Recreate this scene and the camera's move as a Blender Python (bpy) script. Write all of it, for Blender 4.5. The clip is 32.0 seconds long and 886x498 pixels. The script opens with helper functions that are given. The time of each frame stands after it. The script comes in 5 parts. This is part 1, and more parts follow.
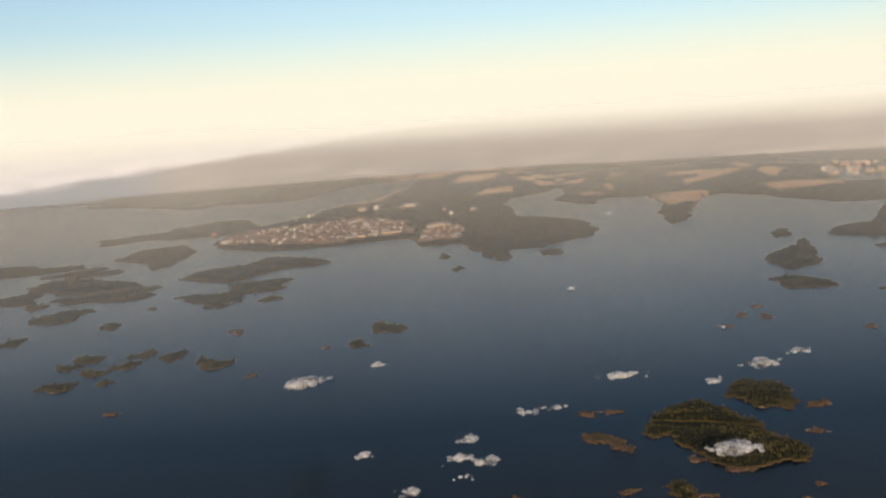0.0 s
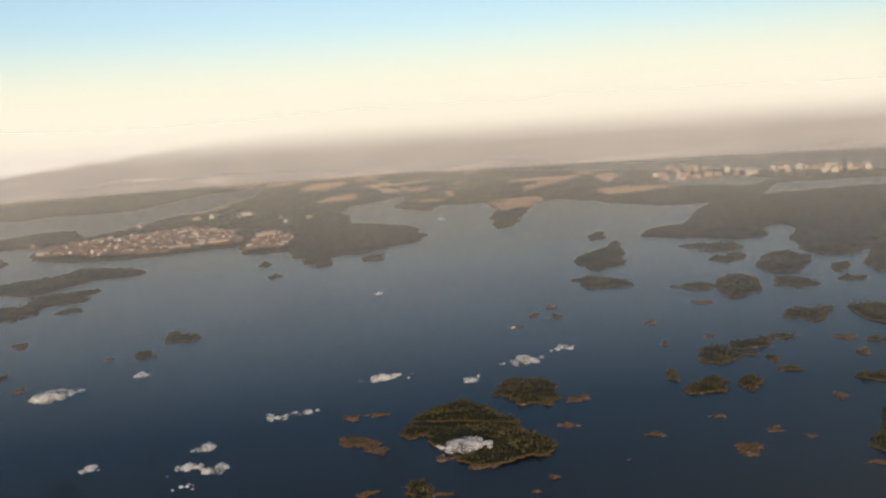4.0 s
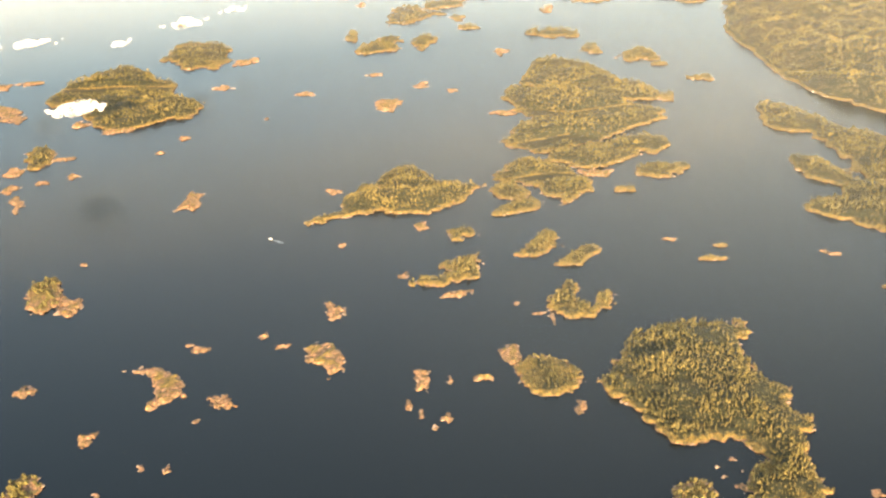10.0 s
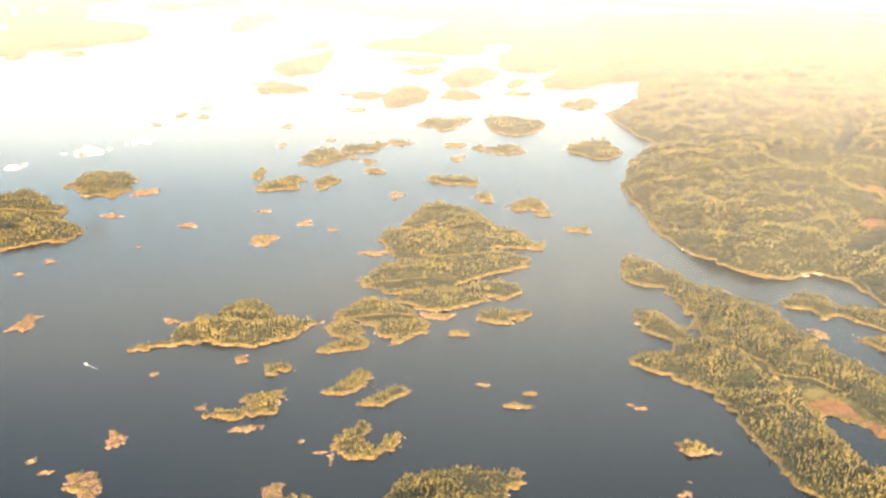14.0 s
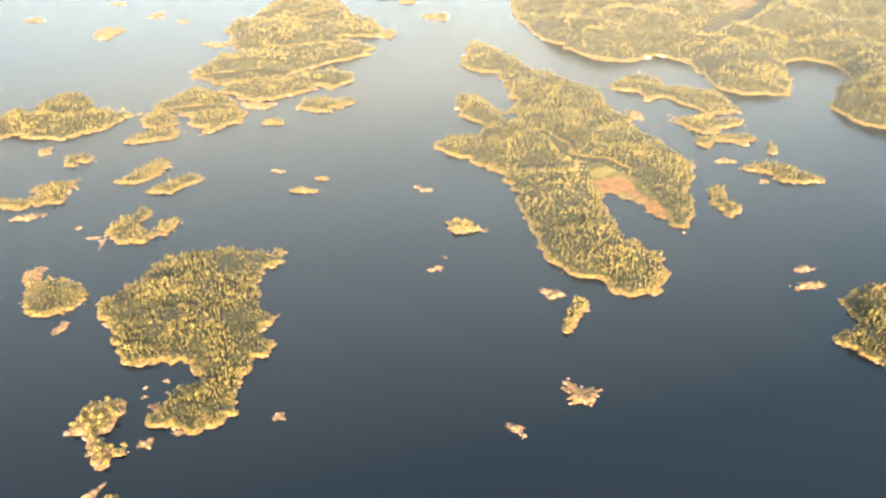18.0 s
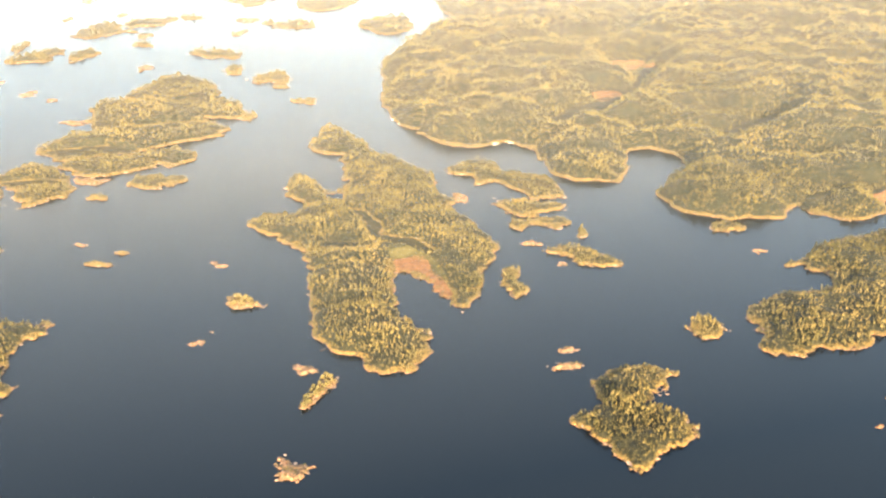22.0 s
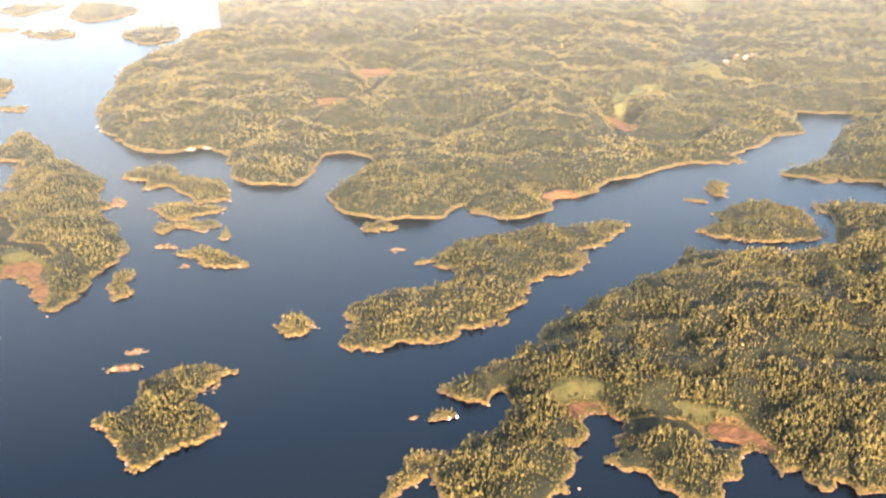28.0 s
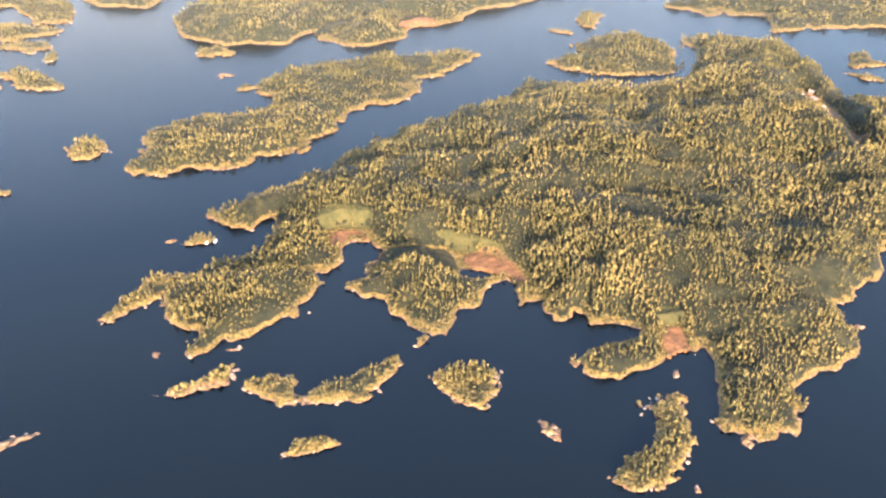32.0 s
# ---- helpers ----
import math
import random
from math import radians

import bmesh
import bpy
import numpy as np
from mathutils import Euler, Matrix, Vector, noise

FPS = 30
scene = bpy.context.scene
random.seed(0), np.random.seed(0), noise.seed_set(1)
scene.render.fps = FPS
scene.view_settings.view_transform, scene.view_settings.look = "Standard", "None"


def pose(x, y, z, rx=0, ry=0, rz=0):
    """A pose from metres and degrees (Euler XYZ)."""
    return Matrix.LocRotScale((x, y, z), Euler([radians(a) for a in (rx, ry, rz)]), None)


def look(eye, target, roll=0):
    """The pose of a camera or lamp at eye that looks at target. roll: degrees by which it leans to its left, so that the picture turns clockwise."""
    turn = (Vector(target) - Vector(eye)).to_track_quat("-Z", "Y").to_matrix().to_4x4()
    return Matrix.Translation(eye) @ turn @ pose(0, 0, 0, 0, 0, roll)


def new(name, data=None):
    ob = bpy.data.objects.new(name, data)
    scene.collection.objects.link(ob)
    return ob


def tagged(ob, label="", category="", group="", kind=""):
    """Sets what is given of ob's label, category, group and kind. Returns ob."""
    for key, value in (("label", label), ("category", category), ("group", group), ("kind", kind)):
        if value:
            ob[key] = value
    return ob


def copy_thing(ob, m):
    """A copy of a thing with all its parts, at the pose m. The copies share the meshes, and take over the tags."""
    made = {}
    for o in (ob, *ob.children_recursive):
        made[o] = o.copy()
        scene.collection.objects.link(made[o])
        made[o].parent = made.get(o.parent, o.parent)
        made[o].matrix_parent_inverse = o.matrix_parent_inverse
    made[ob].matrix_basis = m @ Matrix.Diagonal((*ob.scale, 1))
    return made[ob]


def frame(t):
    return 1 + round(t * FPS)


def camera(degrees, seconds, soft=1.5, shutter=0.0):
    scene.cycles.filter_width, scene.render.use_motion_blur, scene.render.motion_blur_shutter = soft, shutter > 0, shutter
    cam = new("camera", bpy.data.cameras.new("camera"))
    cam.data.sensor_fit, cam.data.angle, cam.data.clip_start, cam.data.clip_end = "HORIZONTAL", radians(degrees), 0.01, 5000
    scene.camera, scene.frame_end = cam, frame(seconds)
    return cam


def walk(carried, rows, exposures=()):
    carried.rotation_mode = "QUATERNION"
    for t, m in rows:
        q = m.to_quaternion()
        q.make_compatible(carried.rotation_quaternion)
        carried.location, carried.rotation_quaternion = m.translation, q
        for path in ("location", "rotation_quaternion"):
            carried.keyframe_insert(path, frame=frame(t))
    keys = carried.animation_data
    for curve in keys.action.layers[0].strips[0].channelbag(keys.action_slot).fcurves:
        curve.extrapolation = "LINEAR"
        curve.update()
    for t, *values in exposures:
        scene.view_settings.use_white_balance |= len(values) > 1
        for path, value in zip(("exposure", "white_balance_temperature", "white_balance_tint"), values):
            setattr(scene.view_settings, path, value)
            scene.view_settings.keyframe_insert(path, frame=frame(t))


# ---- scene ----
cam = camera(49.2, 32.0, soft=2.3)
# seconds, place in metres, turn in degrees
PATH = [
    (0, 2.01, 11.46, 254.99, 82.36, 3.74, 1.06),
    (0.5, 13.26, 12.14, 253.34, 82.06, 3.95, 0.23),
    (1, 24.56, 13.01, 251.82, 81.86, 4.12, -0.69),
    (1.5, 35.96, 13.74, 250.36, 82.03, 4.10, -1.69),
    (2, 47.43, 14.16, 248.80, 82.99, 3.92, -2.53),
    (2.5, 58.90, 14.38, 247.12, 82.35, 3.98, -3.34),
    (4.5, 104.35, 15.65, 240.36, 82.48, 3.17, -7.59),
    (5, 115.51, 15.28, 238.63, 82.00, 2.94, -8.49),
    (5.5, 126.42, 14.29, 236.69, 79.41, 3.56, -9.93),
    (6, 137.02, 12.90, 234.64, 76.97, 2.92, -10.95),
    (6.5, 147.65, 11.06, 232.66, 75.87, 2.73, -11.83),
    (7, 158.19, 8.66, 230.42, 72.94, 2.82, -12.24),
    (7.5, 168.55, 6.06, 227.95, 69.00, 2.86, -12.75),
    (8, 178.83, 3.71, 226.21, 65.33, 3.17, -14.55),
    (8.5, 190.03, 1.69, 225.65, 64.03, 3.14, -15.04),
    (9, 201.27, -0.84, 224.90, 60.61, 3.06, -14.88),
    (9.5, 213.05, -3.35, 223.86, 61.79, 1.73, -15.94),
    (10, 223.78, -6.94, 221.75, 62.97, 2.17, -16.65),
    (10.5, 234.45, -10.53, 219.77, 60.80, 1.76, -17.18),
    (11, 244.72, -13.41, 218.92, 59.51, 1.14, -17.59),
    (11.5, 255.74, -16.19, 218.54, 58.76, 0.69, -17.29),
    (12, 267.05, -19.12, 218.45, 58.81, 0.47, -16.71),
    (12.5, 278.26, -22.17, 218.38, 64.65, -0.22, -15.56),
    (13, 289.67, -25.41, 217.95, 69.90, -0.45, -15.22),
    (13.5, 300.78, -29.17, 217.28, 72.28, -1.03, -15.41),
    (15.5, 347.26, -46.41, 213.98, 63.39, 1.41, -15.98),
    (16, 359.05, -50.55, 213.09, 59.67, 1.17, -14.70),
    (16.5, 370.96, -54.67, 212.11, 57.23, 1.73, -14.58),
    (17, 382.76, -58.32, 211.30, 56.14, 1.42, -16.19),
    (17.5, 394.07, -61.95, 210.33, 59.73, -1.14, -16.80),
    (18, 404.99, -65.64, 209.51, 60.01, 0.21, -16.60),
    (18.5, 415.80, -68.99, 208.93, 59.63, 1.42, -16.35),
    (19, 426.96, -72.18, 208.51, 60.79, 0.44, -16.72),
    (19.5, 437.89, -75.59, 208.09, 64.07, -0.37, -15.92),
    (20, 448.75, -79.47, 207.51, 64.68, -0.33, -15.51),
    (20.5, 459.54, -83.33, 206.73, 67.07, -1.03, -14.99),
    (21, 470.47, -86.91, 205.81, 66.64, -0.31, -14.12),
    (21.5, 481.84, -90.56, 204.86, 65.51, -0.10, -14.92),
    (22, 493.53, -93.89, 204.01, 65.40, -1.04, -16.80),
    (22.5, 505.16, -96.96, 203.27, 65.24, -1.09, -18.39),
    (23, 516.75, -100.19, 202.56, 66.15, -1.30, -19.08),
    (23.5, 528.14, -103.56, 201.84, 67.14, -1.59, -19.01),
    (24, 539.00, -106.86, 201.19, 66.81, -1.38, -18.96),
    (24.5, 549.52, -110.36, 200.67, 66.65, -1.09, -19.00),
    (25, 560.25, -113.96, 200.16, 66.66, -1.15, -19.25),
    (25.5, 571.37, -117.60, 199.63, 67.03, -1.49, -19.49),
    (26, 582.74, -121.23, 199.05, 67.20, -1.70, -19.46),
    (26.5, 593.87, -124.97, 198.34, 68.30, -1.53, -21.71),
    (28.5, 637.69, -140.97, 194.47, 66.52, -2.37, -22.15),
    (29, 648.31, -145.05, 193.46, 66.98, -2.60, -22.32),
    (29.5, 658.68, -149.17, 192.46, 64.88, -2.09, -21.71),
    (30, 669.31, -153.02, 191.69, 63.07, -2.41, -20.87),
    (30.5, 680.20, -157.03, 191.16, 60.24, -2.72, -19.56),
    (31, 691.24, -160.53, 190.91, 57.21, -2.56, -19.42),
    (31.5, 702.29, -163.74, 190.78, 56.69, -3.33, -20.12),
    (32, 713.69, -167.11, 190.65, 57.42, -2.73, -20.89),
]
EXPOSURES = [(0.0, -0.28, 6100, 10), (5.5, -0.28, 6000, 10), (6.0, -0.10, 5850, 10), (7.0, 0.8, 7600, 9), (8.0, 1.95, 8700, 9), (9.0, 2.62, 8900, 10), (11.0, 2.9, 9100, 8), (13.0, 2.85, 8200, 10), (16.0, 2.85, 8800, 11), (17.0, 3.25, 8200, 8), (19.0, 3.38, 8100, 8), (20.0, 3.2, 8000, 10), (23.0, 3.15, 8000, 12), (26.0, 3.05, 7200, 14), (29.0, 2.98, 6700, 16), (32.0, 3.28, 6500, 17)]
walk(cam, [(t, pose(x, y, z, rx, ry, rz)) for t, x, y, z, rx, ry, rz in PATH], EXPOSURES)

# ---- light ----
SUN_TRAVEL = Vector((0.13, 0.92, -0.29)).normalized()
world = bpy.data.worlds.new("sky")
scene.world = world
world.use_nodes = True
wn = world.node_tree.nodes
sky = wn.new("ShaderNodeTexSky")
sky.sky_type, sky.sun_disc = "NISHITA", False
sky.sun_elevation = math.asin(-SUN_TRAVEL.z)
sky.sun_rotation = math.atan2(-SUN_TRAVEL.x, -SUN_TRAVEL.y)
sky.altitude, sky.air_density, sky.dust_density, sky.ozone_density = 250, 1.0, 1.2, 1.0
wn["Background"].inputs["Strength"].default_value = 0.15
world.node_tree.links.new(sky.outputs[0], wn["Background"].inputs["Color"])
sun = new("sun", bpy.data.lights.new("sun", "SUN"))
sun.data.energy, sun.data.angle, sun.data.color = 3.3, radians(0.5), (1.0, 0.815, 0.56)
sun.matrix_world = look((0, 0, 600), Vector((0, 0, 600)) + SUN_TRAVEL)


# ---- materials ----
class Mat:
    """A node material with short ways to add nodes."""

    def __init__(self, name):
        self.m = bpy.data.materials.new(name)
        self.m.use_nodes = True
        self.t = self.m.node_tree
        self.p = self.t.nodes["Principled BSDF"]

    def node(self, kind, ins=None, **props):
        n = self.t.nodes.new("ShaderNode" + kind)
        for k, v in props.items():
            setattr(n, k, v)
        for k, v in (ins or {}).items():
            if isinstance(v, bpy.types.NodeSocket):
                self.t.links.new(v, n.inputs[k])
            else:
                n.inputs[k].default_value = v
        return n

    def set(self, **ins):
        for k, v in ins.items():
            k = k.replace("_", " ")
            if isinstance(v, bpy.types.NodeSocket):
                self.t.links.new(v, self.p.inputs[k])
            else:
                self.p.inputs[k].default_value = v
        return self

    def place(self):
        return self.node("NewGeometry").outputs["Position"]

    def noise(self, scale, detail=4, vec=None, rough=0.55, dist=0.0):
        n = self.node("TexNoise", {"Scale": scale, "Detail": detail, "Roughness": rough, "Distortion": dist})
        self.t.links.new(vec or self.place(), n.inputs["Vector"])
        return n.outputs["Fac"]

    def ramp(self, fac, stops):
        n = self.node("ValToRGB", {"Fac": fac})
        r = n.color_ramp
        while len(r.elements) < len(stops):
            r.elements.new(0.5)
        for e, (at, c) in zip(r.elements, stops):
            e.position, e.color = at, (*c, 1) if len(c) == 3 else c
        return n.outputs["Color"]

    def mix(self, fac, a, b):
        n = self.node("Mix", {"Factor": fac}, data_type="RGBA")
        for i, v in ((6, a), (7, b)):
            if isinstance(v, bpy.types.NodeSocket):
                self.t.links.new(v, n.inputs[i])
            else:
                n.inputs[i].default_value = (*v, 1)
        return n.outputs[2]

    def math(self, op, a, b=0.0):
        return self.node("Math", {0: a, 1: b}, operation=op).outputs[0]

    def bump(self, height, distance, strength=1.0):
        n = self.node("Bump", {"Height": height, "Distance": distance, "Strength": strength})
        self.t.links.new(n.outputs["Normal"], self.p.inputs["Normal"])
        return self


def water_material():
    """Dark sea: little light from below, and a rippled gloss that grows towards grazing sight."""
    k = Mat("sea_water")
    deep = k.ramp(k.noise(0.004, 3), [(0.35, (0.0010, 0.0017, 0.0022)), (0.65, (0.0014, 0.0023, 0.0028))])
    waves = k.math("ADD", k.noise(0.35, 3), k.math("MULTIPLY", k.noise(0.06, 2), 1.5))
    ripple = k.node("Bump", {"Height": waves, "Distance": 0.25, "Strength": 0.1}).outputs["Normal"]
    calm = k.node("MapRange", {"Value": k.noise(0.006, 4, dist=0.6), "From Min": 0.35, "From Max": 0.65, "To Min": 0.19, "To Max": 0.26}).outputs[0]
    body = k.node("BsdfDiffuse", {"Color": deep, "Normal": ripple}).outputs[0]
    gloss = k.node("BsdfGlossy", {"Color": (0.90, 0.96, 0.97, 1), "Roughness": calm, "Normal": ripple}).outputs[0]
    share = k.math("MINIMUM", k.math("ADD", k.math("MULTIPLY", k.node("Fresnel", {"IOR": 1.33}).outputs[0], 0.45), 0.010), 0.19)
    both = k.node("MixShader", {0: share, 1: body, 2: gloss}).outputs[0]
    k.t.links.new(both, k.t.nodes["Material Output"].inputs["Surface"])
    return k.m


def land_material(name, rock_top, brush_top):
    """Bare cracked granite at the water's edge, then golden brush and grass, then moss and litter darkened for tree
    shade.
    """
    k = Mat(name)
    z = k.node("SeparateXYZ", {0: k.place()}).outputs[2]
    cracks = k.node("TexVoronoi", {"Vector": k.place(), "Scale": 0.45, "Randomness": 1.0}, feature="DISTANCE_TO_EDGE").outputs["Distance"]
    rock = k.ramp(k.noise(0.7, 6, rough=0.75), [(0.40, (0.022, 0.016, 0.009)), (0.48, (0.14, 0.064, 0.028)), (0.57, (0.30, 0.160, 0.095)), (0.68, (0.11, 0.062, 0.036))])
    rock = k.mix(k.node("MapRange", {"Value": cracks, "From Min": 0.02, "From Max": 0.16, "To Min": 0.75, "To Max": 0.0}).outputs[0], rock, (0.055, 0.045, 0.025))
    brush = k.ramp(k.noise(0.9, 5, rough=0.7), [(0.38, (0.016, 0.015, 0.005)), (0.48, (0.085, 0.058, 0.014)), (0.60, (0.165, 0.100, 0.030)), (0.70, (0.10, 0.066, 0.020))])
    # Moss and litter, with the shade between trees put into the colour.
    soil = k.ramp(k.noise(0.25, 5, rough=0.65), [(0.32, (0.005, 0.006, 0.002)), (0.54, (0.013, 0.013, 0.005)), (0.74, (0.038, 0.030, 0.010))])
    shift = k.math("SUBTRACT", k.noise(0.16, 5, rough=0.65), 0.5)
    low = k.math("ADD", z, k.math("MULTIPLY", shift, 3.2 * rock_top))
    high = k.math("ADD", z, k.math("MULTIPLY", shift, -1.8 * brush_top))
    c = k.mix(k.node("MapRange", {"Value": low, "From Min": rock_top * 0.85, "From Max": rock_top * 1.15}).outputs[0], rock, brush)
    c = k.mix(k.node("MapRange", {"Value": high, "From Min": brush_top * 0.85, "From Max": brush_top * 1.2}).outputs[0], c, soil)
    wet = k.node("MapRange", {"Value": z, "From Min": 0.02, "From Max": 0.14, "To Min": 0.6, "To Max": 0.0}).outputs[0]
    k.set(Base_Color=k.mix(wet, c, (0.04, 0.028, 0.02)), Roughness=0.85, Specular_IOR_Level=0.25)
    return k.bump(k.noise(1.2, 6, rough=0.7), 0.4, 0.9).m


def leaf_material(name, stops, sheen):
    k = Mat(name)
    each = k.node("NewGeometry").outputs["Random Per Island"]
    patch = k.noise(0.02, 3)
    c = k.ramp(k.math("ADD", k.math("MULTIPLY", each, 0.62), k.math("MULTIPLY", k.math("SUBTRACT", patch, 0.33), 0.9)), stops)
    grain = k.noise(3.0, 3)
    c = k.mix(k.math("MULTIPLY", grain, 0.5), c, k.ramp(grain, [(0.4, (0.012, 0.015, 0.005)), (0.65, (0.105, 0.076, 0.020))]))
    k.set(Base_Color=c, Roughness=0.8, Specular_IOR_Level=0.16, Sheen_Weight=sheen, Sheen_Roughness=0.6, Sheen_Tint=(1.0, 0.9, 0.7, 1))
    return k.bump(grain, 0.25, 0.6).m


def plain(name, a, b, scale=1.0, rough=0.7, depth=0.05):
    k = Mat(name)
    n = k.noise(scale, 5, rough=0.65)
    k.set(Base_Color=k.ramp(n, [(0.35, a), (0.65, b)]), Roughness=rough, Specular_IOR_Level=0.5 if rough < 0.5 else 0.2)
    return k.bump(n, depth, 0.6).m


SEA = water_material()
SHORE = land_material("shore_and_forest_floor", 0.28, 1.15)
SKERRY = land_material("bare_granite", 1.25, 3.2)
FAR_LAND = land_material("far_forest_floor", 0.6, 1.6)
LEAF = leaf_material("pine_and_spruce_foliage", [(0.05, (0.020, 0.020, 0.008)), (0.40, (0.068, 0.056, 0.019)), (0.68, (0.134, 0.098, 0.033)), (0.95, (0.200, 0.138, 0.045))], 0.0)
FAR_LEAF = leaf_material("distant_forest_canopy", [(0.05, (0.030, 0.030, 0.015)), (0.5, (0.080, 0.068, 0.030)), (0.95, (0.15, 0.112, 0.050))], 0.0)
BARK = plain("bark", (0.07, 0.045, 0.03), (0.16, 0.09, 0.05), 3.0, 0.9)
REED = plain("dry_reeds", (0.085, 0.040, 0.018), (0.17, 0.075, 0.030), 0.35, 0.9, 0.3)
STUBBLE = plain("stubble_field", (0.32, 0.17, 0.085), (0.46, 0.27, 0.15), 0.03, 0.9, 0.3)
BRUSH = leaf_material("golden_shore_brush", [(0.05, (0.035, 0.030, 0.011)), (0.5, (0.085, 0.060, 0.018)), (0.95, (0.15, 0.092, 0.026))], 0.1)
# Near-black colour stands in for tree shade on the valley floors.
SHADE_FLOOR = plain("painted_shade_floor", (0.013, 0.014, 0.007), (0.034, 0.028, 0.013), 0.2, 0.9, 0.2)
TOWN_GROUND = plain("town_ground", (0.13, 0.07, 0.04), (0.36, 0.19, 0.105), 0.03, 0.9, 0.2)
GLADE = plain("olive_glade", (0.026, 0.026, 0.009), (0.055, 0.045, 0.015), 0.3, 0.9, 0.3)
DIRT = plain("dirt_track", (0.075, 0.045, 0.028), (0.15, 0.09, 0.055), 0.5, 0.9, 0.1)
GRANITE = plain("shore_granite", (0.12, 0.075, 0.050), (0.34, 0.225, 0.155), 0.8, 0.85, 0.2)
MEADOW = plain("autumn_meadow", (0.055, 0.053, 0.018), (0.10, 0.083, 0.026), 0.05, 0.9, 0.3)


# ---- plan tools ----
def lattice(ix, iy, seed):
    h = (ix * 374761393 + iy * 668265263 + seed * 144665) & 0x7FFFFFFF
    h = ((h ^ (h >> 13)) * 1274126177) & 0x7FFFFFFF
    return ((h ^ (h >> 16)) & 0xFFFF) / 65535.0


def rough2(x, y, size, octaves=4, seed=1):
    """Smooth noise about zero, from -1 to 1, in patches of that size."""
    total, amp, norm = np.zeros_like(x), 1.0, 0.0
    for o in range(octaves):
        u, v = x / size + 31.7 * o, y / size - 17.3 * o
        i, j = np.floor(u).astype(np.int64), np.floor(v).astype(np.int64)
        a, b = u - i, v - j
        a, b = a * a * (3 - 2 * a), b * b * (3 - 2 * b)
        s = seed + 7 * o
        g = (lattice(i, j, s) * (1 - a) + lattice(i + 1, j, s) * a) * (1 - b) + (lattice(i, j + 1, s) * (1 - a) + lattice(i + 1, j + 1, s) * a) * b
        total, norm, amp, size = total + amp * (2 * g - 1), norm + amp, amp * 0.55, size / 2.1
    return total / norm


def inside_by(x, y, ring):
    """How far each place lies inside the ring (negative: outside)."""
    ring = np.array(ring, float)
    best, odd = np.full(x.shape, 1e18), np.zeros(x.shape, bool)
    for (ax, ay), (bx, by) in zip(ring, np.roll(ring, -1, 0)):
        ex, ey = bx - ax, by - ay
        t = np.clip(((x - ax) * ex + (y - ay) * ey) / (ex * ex + ey * ey + 1e-9), 0, 1)
        best = np.minimum(best, (x - ax - t * ex) ** 2 + (y - ay - t * ey) ** 2)
        if ey:
            odd ^= ((ay > y) != (by > y)) & (x < ax + (y - ay) * ex / ey)
    return np.where(odd, 1, -1) * np.sqrt(best)


def mesh_from(name, verts, faces, material, smooth=False):
    me = bpy.data.meshes.new(name)
    faces = np.asarray(faces, np.int32)
    k = faces.shape[1]
    me.vertices.add(len(verts))
    me.vertices.foreach_set("co", np.asarray(verts, np.float32).ravel())
    me.loops.add(faces.size)
    me.loops.foreach_set("vertex_index", faces.ravel())
    me.polygons.add(len(faces))
    me.polygons.foreach_set("loop_start", np.arange(0, faces.size, k, dtype=np.int32))
    if smooth:
        me.polygons.foreach_set("use_smooth", np.ones(len(faces), bool))
    me.materials.append(material)
    me.update(calc_edges=True)
    return me


def sheet(name, x0, x1, y0, y1, step, height, keep, material, smooth=True):
    """A grid over the box, at height(x, y), of the cells for which keep(z of its corners, x, y) holds."""
    nx, ny = max(3, int((x1 - x0) / step) + 2), max(3, int((y1 - y0) / step) + 2)
    gx, gy = np.meshgrid(np.linspace(x0, x1, nx), np.linspace(y0, y1, ny))
    gz = height(gx, gy)
    i = np.arange(nx * ny).reshape(ny, nx)
    quads = np.stack([i[:-1, :-1], i[:-1, 1:], i[1:, 1:], i[1:, :-1]], -1).reshape(-1, 4)
    flat = np.stack([gx, gy, gz], -1).reshape(-1, 3)
    quads = quads[keep(flat[quads])]
    used, back = np.unique(quads, return_inverse=True)
    return mesh_from(name, flat[used], back.reshape(-1, 4), material, smooth)


# ---- trees ----
def crown_cone(rng, tiers, sides, r, h):
    """Ragged whorls of a spruce, one above another, on a thin trunk."""
    vs, fs = [], []
    for k in range(tiers):
        low, top = h * (0.12 + 0.72 * k / tiers), h * (0.12 + 0.88 * (k + 1.25) / (tiers + 0.25))
        rad = r * (1 - 0.72 * k / tiers)
        n = len(vs)
        vs.append((rng.normal(0, 0.03) * r, rng.normal(0, 0.03) * r, min(top, h)))
        for s in range(sides):
            a = 2 * math.pi * (s + rng.uniform(-0.25, 0.25)) / sides + k
            q = rad * (rng.uniform(0.85, 1.15) if s % 2 else rng.uniform(0.55, 0.8))
            vs.append((q * math.cos(a), q * math.sin(a), low + rng.uniform(-0.06, 0.06) * h))
        fs += [(n, n + 1 + s, n + 1 + (s + 1) % sides) for s in range(sides)]
    return vs, fs


